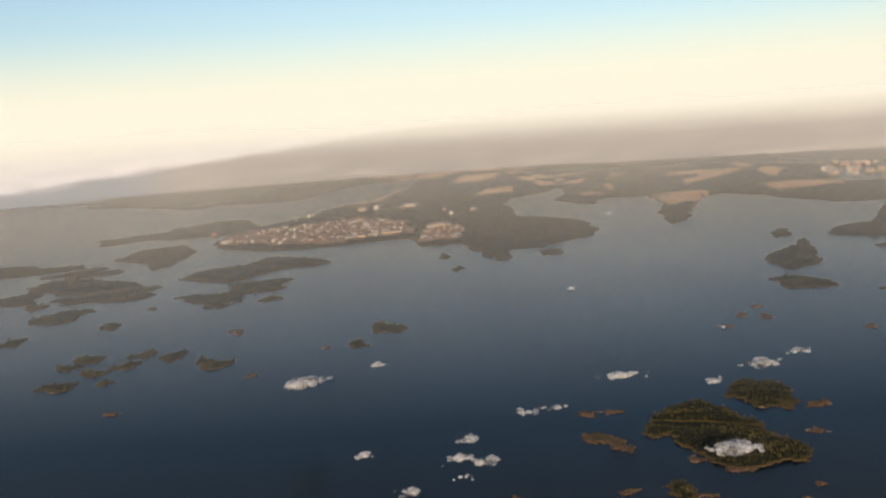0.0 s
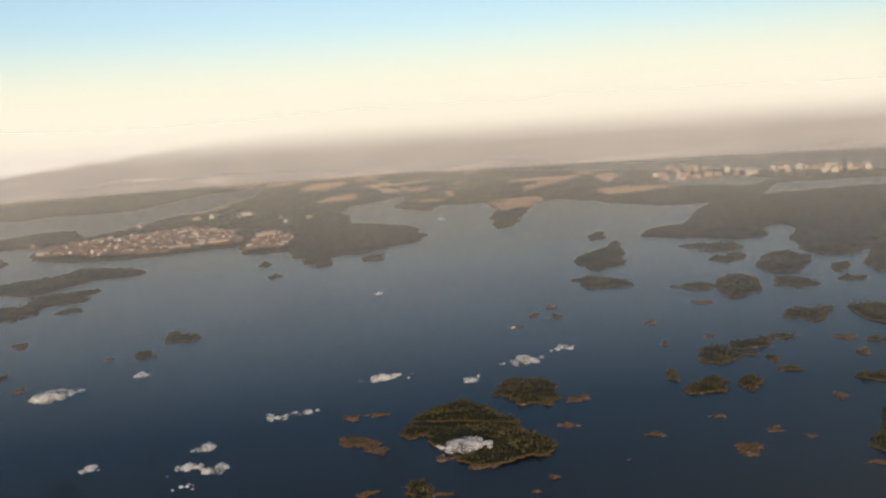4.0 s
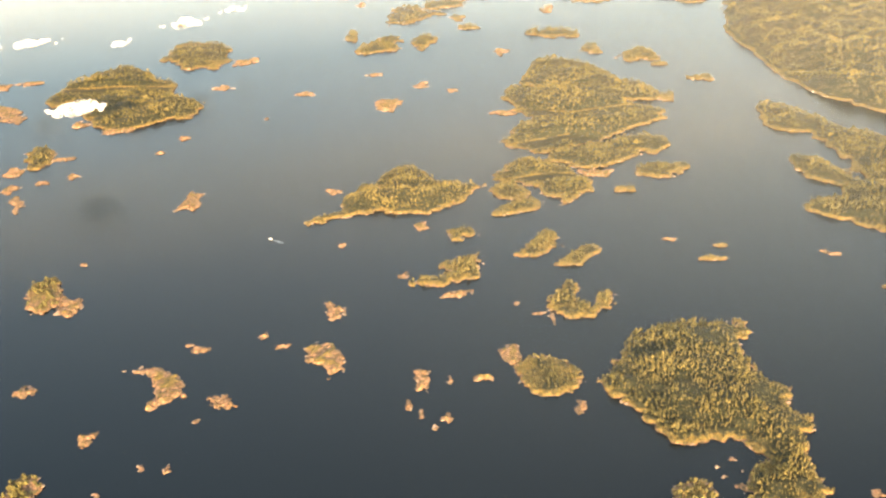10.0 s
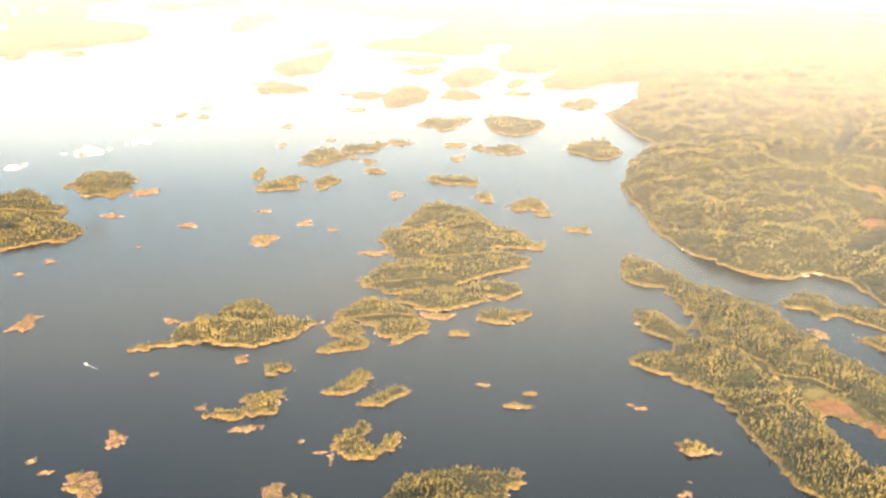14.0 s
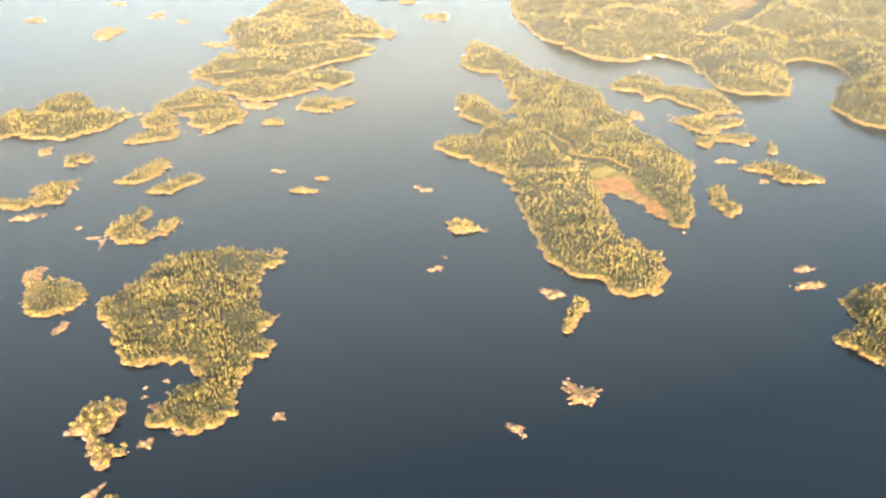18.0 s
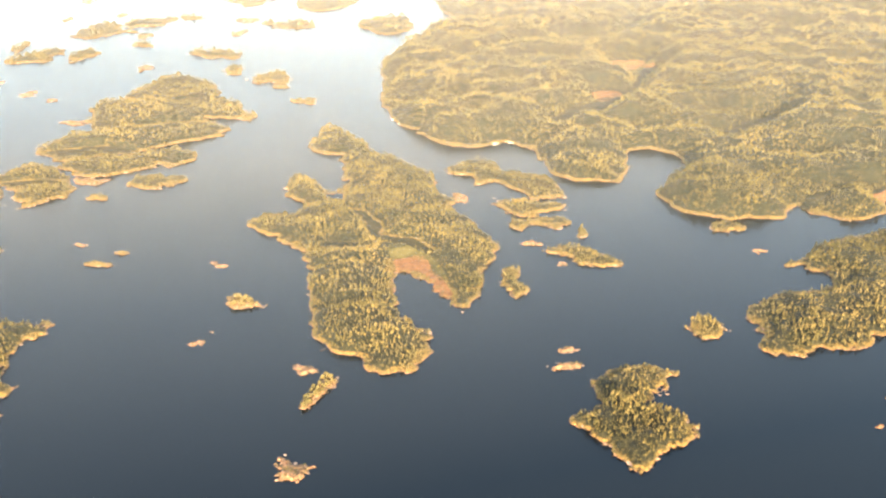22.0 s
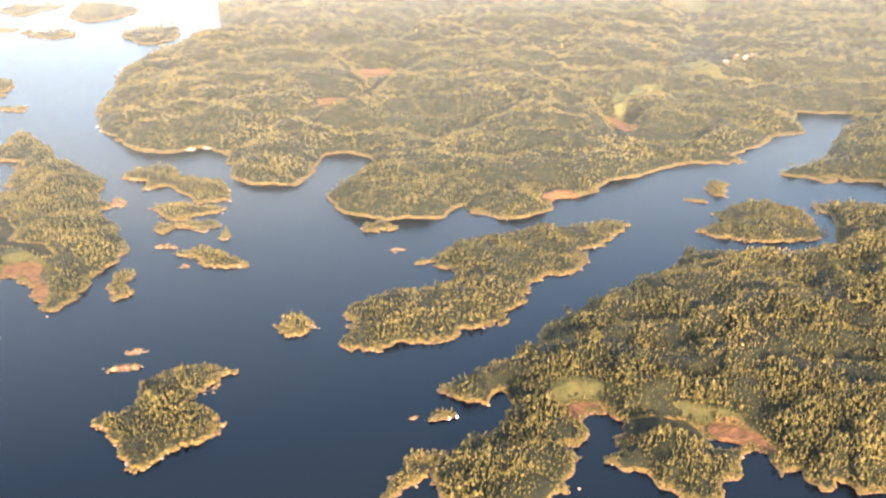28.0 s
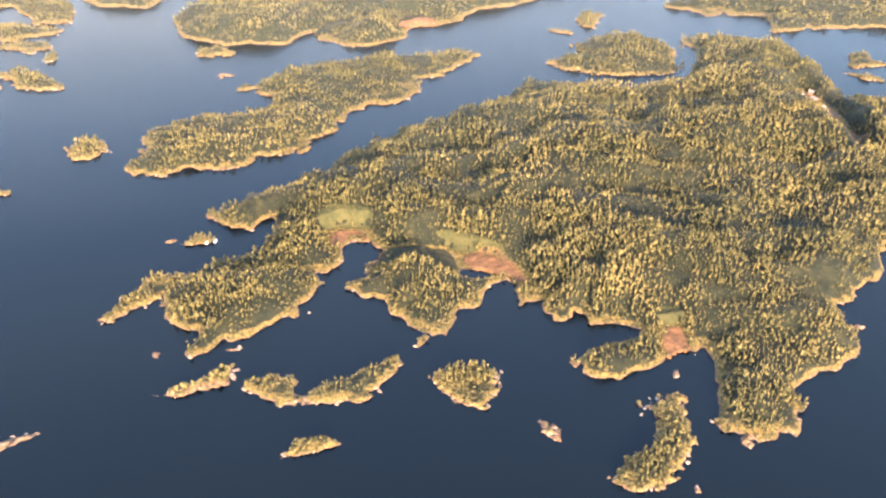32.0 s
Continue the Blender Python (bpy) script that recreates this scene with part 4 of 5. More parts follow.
land("island", [(648.5, 89.0), (645.7, 81.0), (655.5, 82.8), (664.9, 87.5), (673.4, 91.2), (675.6, 96.4), (670.4, 99.6), (662.2, 100.2), (655.7, 96.9), (649.3, 98.7), (644.5, 96.4)], "wooded island with a narrow rocky orange shore", hill=1.6, seed=82)


def oval(x, y, length, width, turn, seed):
    """The uneven round shore of a small islet."""
    rng, a = np.random.default_rng(seed), radians(turn)
    lobes = [(n, rng.uniform(0.10, 0.30) * (1.15 - 0.1 * n), rng.uniform(0, 6.28)) for n in (2, 3, 4, 6)]
    out = []
    for k in range(18):
        b = 2 * math.pi * k / 18
        r = max(0.25, 0.97 + sum(w * math.cos(n * b + p) for n, w, p in lobes)) * rng.uniform(0.88, 1.12)
        u, v = r * length / 2 * math.cos(b), r * width / 2 * math.sin(b)
        out.append((x + u * math.cos(a) - v * math.sin(a), y + u * math.sin(a) + v * math.cos(a)))
    return out


def islet(x, y, length, width, turn, seed):
    land("islet", oval(x, y, length, width, turn, seed), "small wooded islet ringed by bare rock", hill=1.2, seed=seed)


def pine_skerry(x, y, length, width, turn, seed):
    land("islet", oval(x, y, length, width, turn, seed), "rocky islet with a few low pines", hill=1.0, cover=0.5, tree=2.2, seed=seed)


def skerry(x, y, length, width, turn, seed):
    land("skerry", oval(x, y, length, width, turn, seed), "small bare granite skerry, orange-brown and cracked", hill=0.7, cover=0.1, tree=0.9, seed=seed, category="skerry")


islet(-353.3, 1591.5, 125.0, 99.7, 13, 201)
islet(-396.4, 1499.0, 113.1, 99.8, 15, 202)
islet(-382.8, 1437.9, 39.2, 42.0, 15, 203)
islet(-306.4, 1463.3, 29.4, 37.9, 12, 204)
islet(-912.3, 1951.9, 168.3, 163.9, 25, 205)
islet(-750.4, 1866.7, 141.1, 102.5, 22, 206)
islet(-599.2, 1575.7, 181.7, 96.1, 21, 207)
islet(-758.6, 1592.7, 83.2, 108.4, 26, 208)
islet(-689.3, 1511.6, 38.8, 38.1, 25, 209)
islet(-610.7, 1410.3, 85.9, 82.9, 24, 210)
islet(-500.2, 1315.9, 29.3, 44.5, 21, 211)
islet(-479.6, 1437.3, 14.0, 17.4, 19, 212)
islet(-605.8, 1244.9, 35.5, 41.2, 26, 213)
islet(-455.5, 1121.9, 34.6, 31.9, 22, 214)
islet(-464.1, 1084.7, 18.6, 29.9, 23, 215)
islet(-392.3, 1131.4, 38.2, 35.0, 19, 216)
islet(-396.7, 1079.3, 29.1, 31.9, 20, 217)
islet(-353.0, 1113.6, 29.8, 36.6, 18, 218)
islet(-295.3, 1063.5, 35.0, 49.4, 16, 219)
islet(-423.0, 1050.8, 25.0, 30.5, 22, 220)
islet(-442.2, 998.2, 37.4, 32.8, 24, 221)
islet(-394.3, 1007.5, 17.0, 14.9, 22, 222)
islet(-136.1, 1120.6, 24.1, 26.7, 7, 223)
islet(-106.3, 1202.3, 45.5, 51.3, 5, 224)
islet(-44.5, 1798.6, 23.3, 50.2, 1, 225)
islet(-19.7, 1645.3, 20.9, 35.1, 1, 226)
islet(151.7, 1779.3, 46.1, 71.0, -5, 227)
islet(594.0, 1844.6, 24.7, 96.0, -18, 228)
islet(-844.4, 2466.1, 177.9, 193.4, 19, 229)
islet(451.9, 898.0, 47.6, 57.4, -20, 230)
islet(498.2, 930.2, 34.3, 42.7, -21, 231)
islet(402.2, 800.4, 32.2, 45.0, -19, 232)
islet(437.3, 796.3, 19.7, 38.1, -21, 233)
islet(384.2, 839.9, 12.5, 33.0, -17, 234)
islet(489.0, 830.0, 15.4, 13.7, -23, 235)
islet(491.1, 868.5, 12.9, 19.6, -22, 236)
islet(539.9, 948.2, 21.0, 18.7, -23, 237)
islet(614.6, 1040.9, 42.0, 68.9, -25, 238)
islet(633.5, 890.5, 46.4, 35.3, -29, 239)
islet(553.5, 776.4, 36.5, 31.8, -29, 240)
islet(559.9, 717.8, 15.2, 19.3, -31, 241)
islet(589.1, 687.5, 27.9, 36.3, -34, 242)
islet(589.7, 658.8, 9.9, 7.8, -35, 243)
islet(564.9, 1252.2, 53.9, 42.3, -19, 244)
islet(688.8, 1227.7, 63.6, 73.9, -24, 245)
islet(727.6, 1587.6, 97.9, 99.3, -21, 246)
islet(701.5, 1467.7, 54.1, 72.9, -21, 247)
islet(802.2, 1312.9, 23.8, 72.0, -27, 248)
islet(769.7, 1224.5, 26.7, 44.3, -28, 249)
islet(827.0, 1131.1, 40.9, 76.7, -32, 250)
islet(590.8, 1837.5, 30.3, 91.5, -14, 251)
islet(257.2, 795.7, 11.8, 9.1, -9, 252)
islet(488.3, 463.9, 31.6, 19.9, -22, 253)
islet(457.7, 445.9, 12.7, 6.2, -20, 254)
islet(555.4, 582.3, 13.8, 11.3, -24, 255)
islet(603.1, 612.3, 14.6, 15.9, -26, 256)
islet(354.0, 425.0, 13.4, 13.0, -8, 257)
islet(459.7, 355.8, 11.9, 4.6, -24, 258)
islet(470.6, 366.3, 8.4, 2.5, -25, 259)
islet(591.2, 656.8, 10.8, 5.0, -24, 260)
islet(745.5, 139.1, 11.1, 4.8, -6, 261)
islet(1000.1, 317.8, 13.8, 13.2, -31, 262)
islet(975.5, 306.0, 13.4, 4.7, -29, 263)
islet(1122.0, 223.5, 20.2, 20.4, -46, 264)
islet(1107.2, 202.2, 16.1, 5.7, -47, 265)
islet(782.2, 320.2, 20.2, 10.9, -8, 266)
islet(702.7, 331.6, 5.9, 10.3, -29, 267)
islet(1002.6, 321.7, 13.9, 21.1, -37, 268)
pine_skerry(522.3, 297.7, 19.5, 8.5, -36, 269)
pine_skerry(169.9, 259.7, 10.9, 9.0, 7, 270)
skerry(-235.4, 1004.2, 9.1, 14.6, 13, 271)
skerry(-304.6, 1229.9, 16.3, 32.7, 14, 272)
skerry(-172.4, 1112.7, 7.1, 14.7, 9, 273)
skerry(-344.7, 887.4, 11.8, 10.0, 22, 274)
skerry(323.2, 1157.3, 9.1, 29.0, -16, 275)
skerry(351.3, 1197.5, 10.7, 20.7, -16, 276)
skerry(346.8, 1140.2, 12.7, 22.0, -17, 277)
skerry(290.7, 1099.7, 9.9, 14.5, -15, 278)
skerry(435.8, 1061.8, 9.1, 16.9, -22, 279)
skerry(284.7, 798.5, 15.8, 15.7, -11, 280)
skerry(260.0, 732.8, 9.1, 11.7, -10, 281)
skerry(94.2, 805.9, 12.9, 18.2, 3, 282)
skerry(114.1, 808.4, 19.9, 8.5, 2, 283)
skerry(181.4, 663.1, 18.0, 10.4, -4, 284)
skerry(156.5, 686.3, 12.7, 11.0, -2, 285)
skerry(119.3, 607.2, 10.5, 13.4, 2, 286)
skerry(119.4, 579.3, 9.3, 11.3, 2, 287)
skerry(125.8, 554.4, 7.5, 21.9, 1, 288)
skerry(138.1, 583.2, 6.5, 6.1, -0, 289)
skerry(148.0, 620.8, 15.3, 6.0, -1, 290)
skerry(155.1, 587.0, 7.3, 8.1, -2, 291)
skerry(98.4, 634.0, 17.5, 7.2, 4, 292)
skerry(24.0, 625.5, 10.7, 20.9, 10, 293)
skerry(222.6, 520.2, 13.0, 23.4, -10, 294)
skerry(224.9, 629.7, 7.0, 7.5, -8, 295)
skerry(208.2, 608.2, 7.5, 3.9, -7, 296)
skerry(316.0, 693.3, 12.9, 9.5, -15, 297)
skerry(282.0, 648.0, 3.2, 3.4, -13, 298)
skerry(436.9, 1060.0, 9.1, 16.3, -16, 299)
skerry(419.0, 961.4, 8.3, 13.4, -17, 300)
skerry(470.5, 976.1, 8.4, 19.6, -19, 301)
skerry(376.8, 719.6, 11.6, 6.1, -19, 302)
skerry(402.9, 678.0, 11.0, 11.0, -22, 303)
skerry(369.2, 642.1, 14.4, 30.5, -20, 304)
skerry(364.5, 652.6, 6.5, 11.2, -20, 305)
skerry(488.9, 742.2, 11.0, 17.2, -26, 306)
skerry(421.2, 657.0, 8.2, 6.6, -24, 307)
skerry(578.7, 861.7, 10.6, 19.0, -27, 308)
skerry(593.9, 921.9, 16.9, 18.9, -27, 309)
skerry(532.2, 1147.8, 21.1, 23.5, -19, 310)
skerry(440.5, 596.0, 19.7, 8.5, -14, 311)
skerry(302.0, 504.5, 9.1, 7.4, -1, 312)
skerry(337.1, 441.3, 8.3, 8.2, -6, 313)
skerry(314.5, 391.9, 5.9, 5.4, -3, 314)
skerry(333.0, 365.9, 12.8, 6.0, -6, 315)
skerry(450.7, 381.7, 5.7, 3.5, -22, 316)
skerry(515.6, 340.4, 8.7, 5.0, -32, 317)
skerry(500.8, 267.7, 4.6, 5.3, -36, 318)
skerry(506.6, 275.7, 1.9, 1.5, -36, 319)
skerry(355.7, 348.5, 2.5, 3.2, -10, 320)
skerry(362.2, 336.8, 5.4, 2.6, -11, 321)
skerry(366.7, 331.9, 1.9, 11.4, -12, 322)
skerry(293.3, 434.3, 4.0, 3.7, -0, 323)
skerry(110.9, 449.3, 9.9, 7.7, 11, 324)
skerry(116.6, 419.4, 18.2, 24.4, 11, 325)
skerry(160.7, 418.5, 11.1, 15.9, 6, 326)
skerry(145.6, 350.3, 8.6, 6.9, 9, 327)
skerry(165.5, 460.0, 3.6, 3.0, 4, 328)
skerry(216.3, 358.3, 9.0, 5.2, -2, 329)
skerry(212.1, 363.6, 3.0, 3.0, -2, 330)
skerry(221.4, 317.1, 10.0, 9.3, -4, 331)
skerry(211.2, 307.8, 2.7, 2.3, -2, 332)
skerry(171.1, 309.7, 6.6, 8.7, 6, 333)
skerry(190.3, 285.9, 2.5, 3.6, 2, 334)
skerry(199.3, 281.9, 3.3, 4.5, 0, 335)
skerry(175.5, 276.1, 2.4, 2.5, 5, 336)
skerry(276.9, 369.6, 7.8, 14.3, -12, 337)
skerry(243.4, 360.2, 3.0, 5.4, -7, 338)
skerry(249.9, 349.2, 5.9, 3.8, -8, 339)
skerry(292.8, 434.5, 3.5, 4.9, -12, 340)
skerry(299.5, 304.3, 7.7, 13.5, -18, 341)
skerry(290.2, 290.2, 3.1, 6.0, -17, 342)
skerry(293.4, 283.4, 1.7, 7.9, -18, 343)
skerry(302.0, 277.4, 4.7, 5.4, -20, 344)
skerry(295.8, 273.3, 1.7, 2.5, -19, 345)
skerry(323.6, 297.9, 10.3, 4.1, -22, 346)
skerry(310.0, 300.1, 2.2, 4.4, -20, 347)
skerry(350.9, 266.2, 4.2, 7.3, -29, 348)
skerry(423.9, 190.8, 4.9, 3.8, -15, 349)
skerry(496.8, 163.4, 8.0, 3.4, -33, 350)
skerry(498.4, 158.4, 2.9, 1.1, -34, 351)
skerry(524.9, 172.7, 11.4, 10.6, -37, 352)
skerry(540.2, 234.9, 8.0, 7.6, -32, 353)
skerry(823.8, 9.7, 5.5, 6.5, -32, 354)
skerry(895.7, -8.7, 2.7, 2.3, -49, 355)
skerry(876.1, -11.4, 4.0, 4.8, -46, 356)
skerry(851.4, -23.2, 1.9, 2.3, -44, 357)
skerry(735.8, 141.6, 4.8, 2.0, -4, 358)
skerry(722.7, 77.6, 2.7, 2.5, -2, 359)
skerry(745.9, 73.2, 4.5, 1.4, -8, 360)
skerry(872.5, 20.5, 2.1, 3.6, -40, 361)
skerry(946.2, 22.9, 3.2, 2.4, -51, 362)
skerry(781.8, 288.8, 6.6, 6.1, -8, 363)
skerry(641.3, 210.5, 13.3, 5.3, -10, 364)
skerry(647.1, 222.3, 8.0, 4.3, -11, 365)
skerry(401.5, 147.4, 5.7, 5.0, -5, 366)
skerry(380.5, 190.2, 4.5, 5.1, 1, 367)
skerry(391.9, 192.9, 4.9, 3.2, -2, 368)
skerry(384.7, 207.5, 3.5, 3.4, -0, 369)
skerry(383.6, 209.1, 3.0, 3.2, -36, 370)
skerry(388.6, 221.9, 2.3, 1.6, -36, 371)
skerry(381.7, 214.9, 1.5, 1.2, -35, 372)
skerry(381.6, 220.2, 1.5, 1.0, -35, 373)
skerry(351.6, 267.3, 4.3, 7.2, -25, 374)
skerry(672.2, 326.7, 8.1, 7.5, -26, 375)
skerry(677.7, 299.5, 5.5, 3.6, -28, 376)
skerry(654.8, 395.4, 9.7, 12.8, -21, 377)

# ---- sea, far distance and haze ----
tagged(new("water", mesh_from("water", [(-6000, -3000, 0), (7000, -3000, 0), (7000, 6500, 0), (-6000, 6500, 0)], [(0, 1, 2, 3)], SEA)), "dark blue rippled sea reaching to the horizon", "sea", kind="structure")


def distance_material():
    """A glowing painted wall: the hazy plain beyond the coast, a bank of sea fog in the west, and the pale air above
    them.
    """
    k = Mat("painted_hazy_distance")
    pos = k.place()
    xyz = k.node("SeparateXYZ", {0: pos})
    x, z = xyz.outputs[0], xyz.outputs[2]
    flat = k.node("Mapping", {"Vector": pos, "Scale": (0.0035, 0.0035, 0.045)}).outputs[0]
    streak = k.noise(1.0, 6, flat, 0.62)
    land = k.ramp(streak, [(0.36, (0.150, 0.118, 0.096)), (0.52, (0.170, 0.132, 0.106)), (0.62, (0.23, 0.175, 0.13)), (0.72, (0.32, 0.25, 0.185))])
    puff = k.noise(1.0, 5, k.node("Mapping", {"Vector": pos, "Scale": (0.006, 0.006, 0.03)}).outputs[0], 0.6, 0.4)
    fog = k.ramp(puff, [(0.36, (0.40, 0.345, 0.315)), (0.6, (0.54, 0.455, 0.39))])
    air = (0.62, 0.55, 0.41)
    # Haze painted into the colour: land and fog fade to pale air upwards.
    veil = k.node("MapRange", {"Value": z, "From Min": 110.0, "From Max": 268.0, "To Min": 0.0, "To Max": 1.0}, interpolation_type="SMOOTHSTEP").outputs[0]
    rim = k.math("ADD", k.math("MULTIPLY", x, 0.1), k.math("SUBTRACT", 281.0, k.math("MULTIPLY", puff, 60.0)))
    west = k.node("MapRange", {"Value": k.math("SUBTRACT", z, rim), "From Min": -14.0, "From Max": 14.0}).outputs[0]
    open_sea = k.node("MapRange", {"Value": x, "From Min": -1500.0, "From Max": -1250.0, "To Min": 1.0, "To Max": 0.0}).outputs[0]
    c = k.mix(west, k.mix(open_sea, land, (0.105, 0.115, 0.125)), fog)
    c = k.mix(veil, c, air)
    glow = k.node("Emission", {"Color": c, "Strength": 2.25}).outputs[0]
    clear = k.node("BsdfTransparent").outputs[0]
    thin = k.node("MapRange", {"Value": z, "From Min": 262.0, "From Max": 760.0, "To Min": 0.0, "To Max": 1.0}, interpolation_type="SMOOTHSTEP").outputs[0]
    both = k.node("MixShader", {0: thin, 1: glow, 2: clear}).outputs[0]
    k.t.links.new(both, k.t.nodes["Material Output"].inputs["Surface"])
    return k.m


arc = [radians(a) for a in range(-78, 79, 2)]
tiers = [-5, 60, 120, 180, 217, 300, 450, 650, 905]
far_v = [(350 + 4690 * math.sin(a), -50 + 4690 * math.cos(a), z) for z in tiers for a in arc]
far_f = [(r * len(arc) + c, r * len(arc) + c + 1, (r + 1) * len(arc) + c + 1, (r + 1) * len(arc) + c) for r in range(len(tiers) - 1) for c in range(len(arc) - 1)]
tagged(new("backdrop", mesh_from("backdrop", far_v, far_f, distance_material())), "glowing wall painted with a hazy far plain and a pale bank of sea fog", "backdrop", kind="structure")


def haze_sheet_material(name, low, high, stops, clear_x, full_x):
    """Haze painted into a slanted sheet: hardly there near the ground, thicker towards eye height, gone high up; it
    sets in along x.
    """
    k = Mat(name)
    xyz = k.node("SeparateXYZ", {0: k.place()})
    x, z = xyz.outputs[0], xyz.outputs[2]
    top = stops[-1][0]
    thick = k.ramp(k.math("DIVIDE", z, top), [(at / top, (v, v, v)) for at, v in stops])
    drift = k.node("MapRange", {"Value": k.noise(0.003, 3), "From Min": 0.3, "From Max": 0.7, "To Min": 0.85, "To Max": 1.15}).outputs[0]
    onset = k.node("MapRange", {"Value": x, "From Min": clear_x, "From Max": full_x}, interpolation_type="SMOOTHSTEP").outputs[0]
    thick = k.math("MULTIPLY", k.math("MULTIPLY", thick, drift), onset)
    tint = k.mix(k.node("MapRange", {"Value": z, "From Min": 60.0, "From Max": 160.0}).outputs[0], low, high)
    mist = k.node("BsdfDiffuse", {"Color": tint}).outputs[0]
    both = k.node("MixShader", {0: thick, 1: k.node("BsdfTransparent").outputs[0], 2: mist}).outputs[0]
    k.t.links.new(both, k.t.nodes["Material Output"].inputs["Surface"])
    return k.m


# Two added see-through sheets stand in for haze that thickens with distance.
NEAR_HAZE_SHEET = haze_sheet_material("thin_haze_sheet", (0.60, 0.68, 0.70), (0.66, 0.66, 0.64), [(0, 0.0), (25, 0.004), (50, 0.011), (75, 0.023), (100, 0.037), (131, 0.056), (162, 0.074), (215, 0.06), (330, 0.01), (560, 0.0)], 130.0, 620.0)
FAR_HAZE_SHEET = haze_sheet_material("deep_haze_sheet", (0.60, 0.63, 0.70), (0.70, 0.65, 0.60), [(0, 0.0), (25, 0.018), (50, 0.046), (80, 0.080), (110, 0.115), (140, 0.165), (170, 0.24), (200, 0.35), (240, 0.47), (268, 0.27), (300, 0.12), (340, 0.045), (400, 0.015), (560, 0.0)], -3900.0, -300.0)
for at, air in ((150.0, NEAR_HAZE_SHEET), (800.0, FAR_HAZE_SHEET)):
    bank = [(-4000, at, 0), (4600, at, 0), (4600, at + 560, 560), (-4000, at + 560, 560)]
    tagged(new("haze", mesh_from("haze", bank, [(0, 1, 2, 3)], air)), "slanted sheet standing in for warm haze over sea and coast", "haze", kind="stuff")


# ---- clouds ----
def cloud_material():
    k = Mat("small_cloud")
    soft = k.node("MapRange", {"Value": k.noise(0.10, 5, rough=0.62), "From Min": 0.37, "From Max": 0.66, "To Min": 0.0, "To Max": 0.8}).outputs[0]
    white = k.node("BsdfDiffuse", {"Color": (0.88, 0.82, 0.78, 1)}).outputs[0]
    lit = k.node("BsdfTranslucent", {"Color": (0.88, 0.82, 0.78, 1)}).outputs[0]
    body = k.node("MixShader", {0: 0.4, 1: white, 2: lit}).outputs[0]
    both = k.node("MixShader", {0: soft, 1: k.node("BsdfTransparent").outputs[0], 2: body}).outputs[0]
    k.t.links.new(both, k.t.nodes["Material Output"].inputs["Surface"])
    return k.m


CLOUD = cloud_material()


def cloud(x, y, z, length, width, puffs, seed, label):
    """A shred of low cloud: many uneven puffs in one mesh."""
    rng, bm = np.random.default_rng(seed), bmesh.new()
    for _ in range(puffs):
        u, v = rng.normal(0, 0.24), rng.normal(0, 0.22)
        r = width * rng.uniform(0.11, 0.25) * (1.1 - min(1.0, abs(u) * 1.4))
        made = bmesh.ops.create_icosphere(bm, subdivisions=2, radius=1.0)["verts"]
        for w in made:
            n = 1 + 0.35 * noise.noise(w.co * 1.7 + Vector((u * 40, v * 40, seed)))
            w.co = Vector((x + u * length + w.co.x * r * n * 1.25, y + v * width + 0.35 * u * width + w.co.y * r * n, z + abs(rng.normal(0, 0.02)) * width + w.co.z * r * n * 0.62))
    me = bpy.data.meshes.new("cloud")
    bm.to_mesh(me)
    bm.free()
    me.materials.append(CLOUD)
    for p in me.polygons:
        p.use_smooth = True
    tagged(new("cloud", me), label, "cloud", group="low clouds over the sea")


PUFF, WISP = "small cream-white puff of low cloud over the sea", "thin torn wisp of low cloud over the sea"
cloud(-143, 798, 44, 38, 26, 40, 1, "dense rounded cream-white cloud over the sea")
cloud(-87, 868, 38, 16, 13, 14, 2, PUFF)
cloud(121, 798, 34, 40, 16, 26, 3, PUFF)
cloud(242, 809, 35, 32, 20, 26, 4, PUFF)
cloud(283, 842, 35, 24, 12, 16, 5, PUFF)
cloud(40, 715, 34, 34, 14, 12, 6, WISP)
cloud(60, 722, 34, 22, 12, 7, 7, WISP)
cloud(-6, 662, 34, 20, 16, 11, 8, WISP)
cloud(-12, 622, 34, 18, 14, 16, 9, PUFF)
cloud(6, 614, 34, 24, 14, 18, 10, PUFF)
cloud(-78, 638, 34, 14, 12, 8, 11, WISP)
cloud(-42, 570, 34, 14, 14, 10, 12, WISP)
cloud(-10, 588, 34, 12, 8, 6, 13, WISP)
cloud(164, 611, 35, 38, 20, 34, 14, "long cream-white cloud hanging over a wooded island")
cloud(190, 765, 35, 14, 16, 7, 15, WISP)


# ---- houses ----
WHITE_WALL = plain("pale_painted_wall", (0.40, 0.31, 0.23), (0.54, 0.44, 0.34), 0.6, 0.7, 0.02)
RED_WALL = plain("red_painted_boards", (0.26, 0.075, 0.045), (0.36, 0.12, 0.07), 0.6, 0.8, 0.02)
OCHRE_WALL = plain("ochre_plaster", (0.40, 0.22, 0.11), (0.52, 0.31, 0.16), 0.6, 0.8, 0.02)
TILE_ROOF = plain("red_tile_roof", (0.24, 0.085, 0.05), (0.38, 0.15, 0.085), 0.9, 0.8, 0.05)
TIN_ROOF = plain("grey_sheet_roof", (0.14, 0.115, 0.10), (0.24, 0.20, 0.17), 0.5, 0.45, 0.02)
GLASS = plain("window_glass", (0.02, 0.025, 0.03), (0.03, 0.035, 0.04), 0.5, 0.08, 0.0)
TIMBER = plain("weathered_timber", (0.30, 0.26, 0.21), (0.46, 0.41, 0.34), 1.2, 0.85, 0.03)
HULL = plain("white_boat_hull", (0.56, 0.56, 0.54), (0.66, 0.66, 0.64), 0.6, 0.3, 0.0)
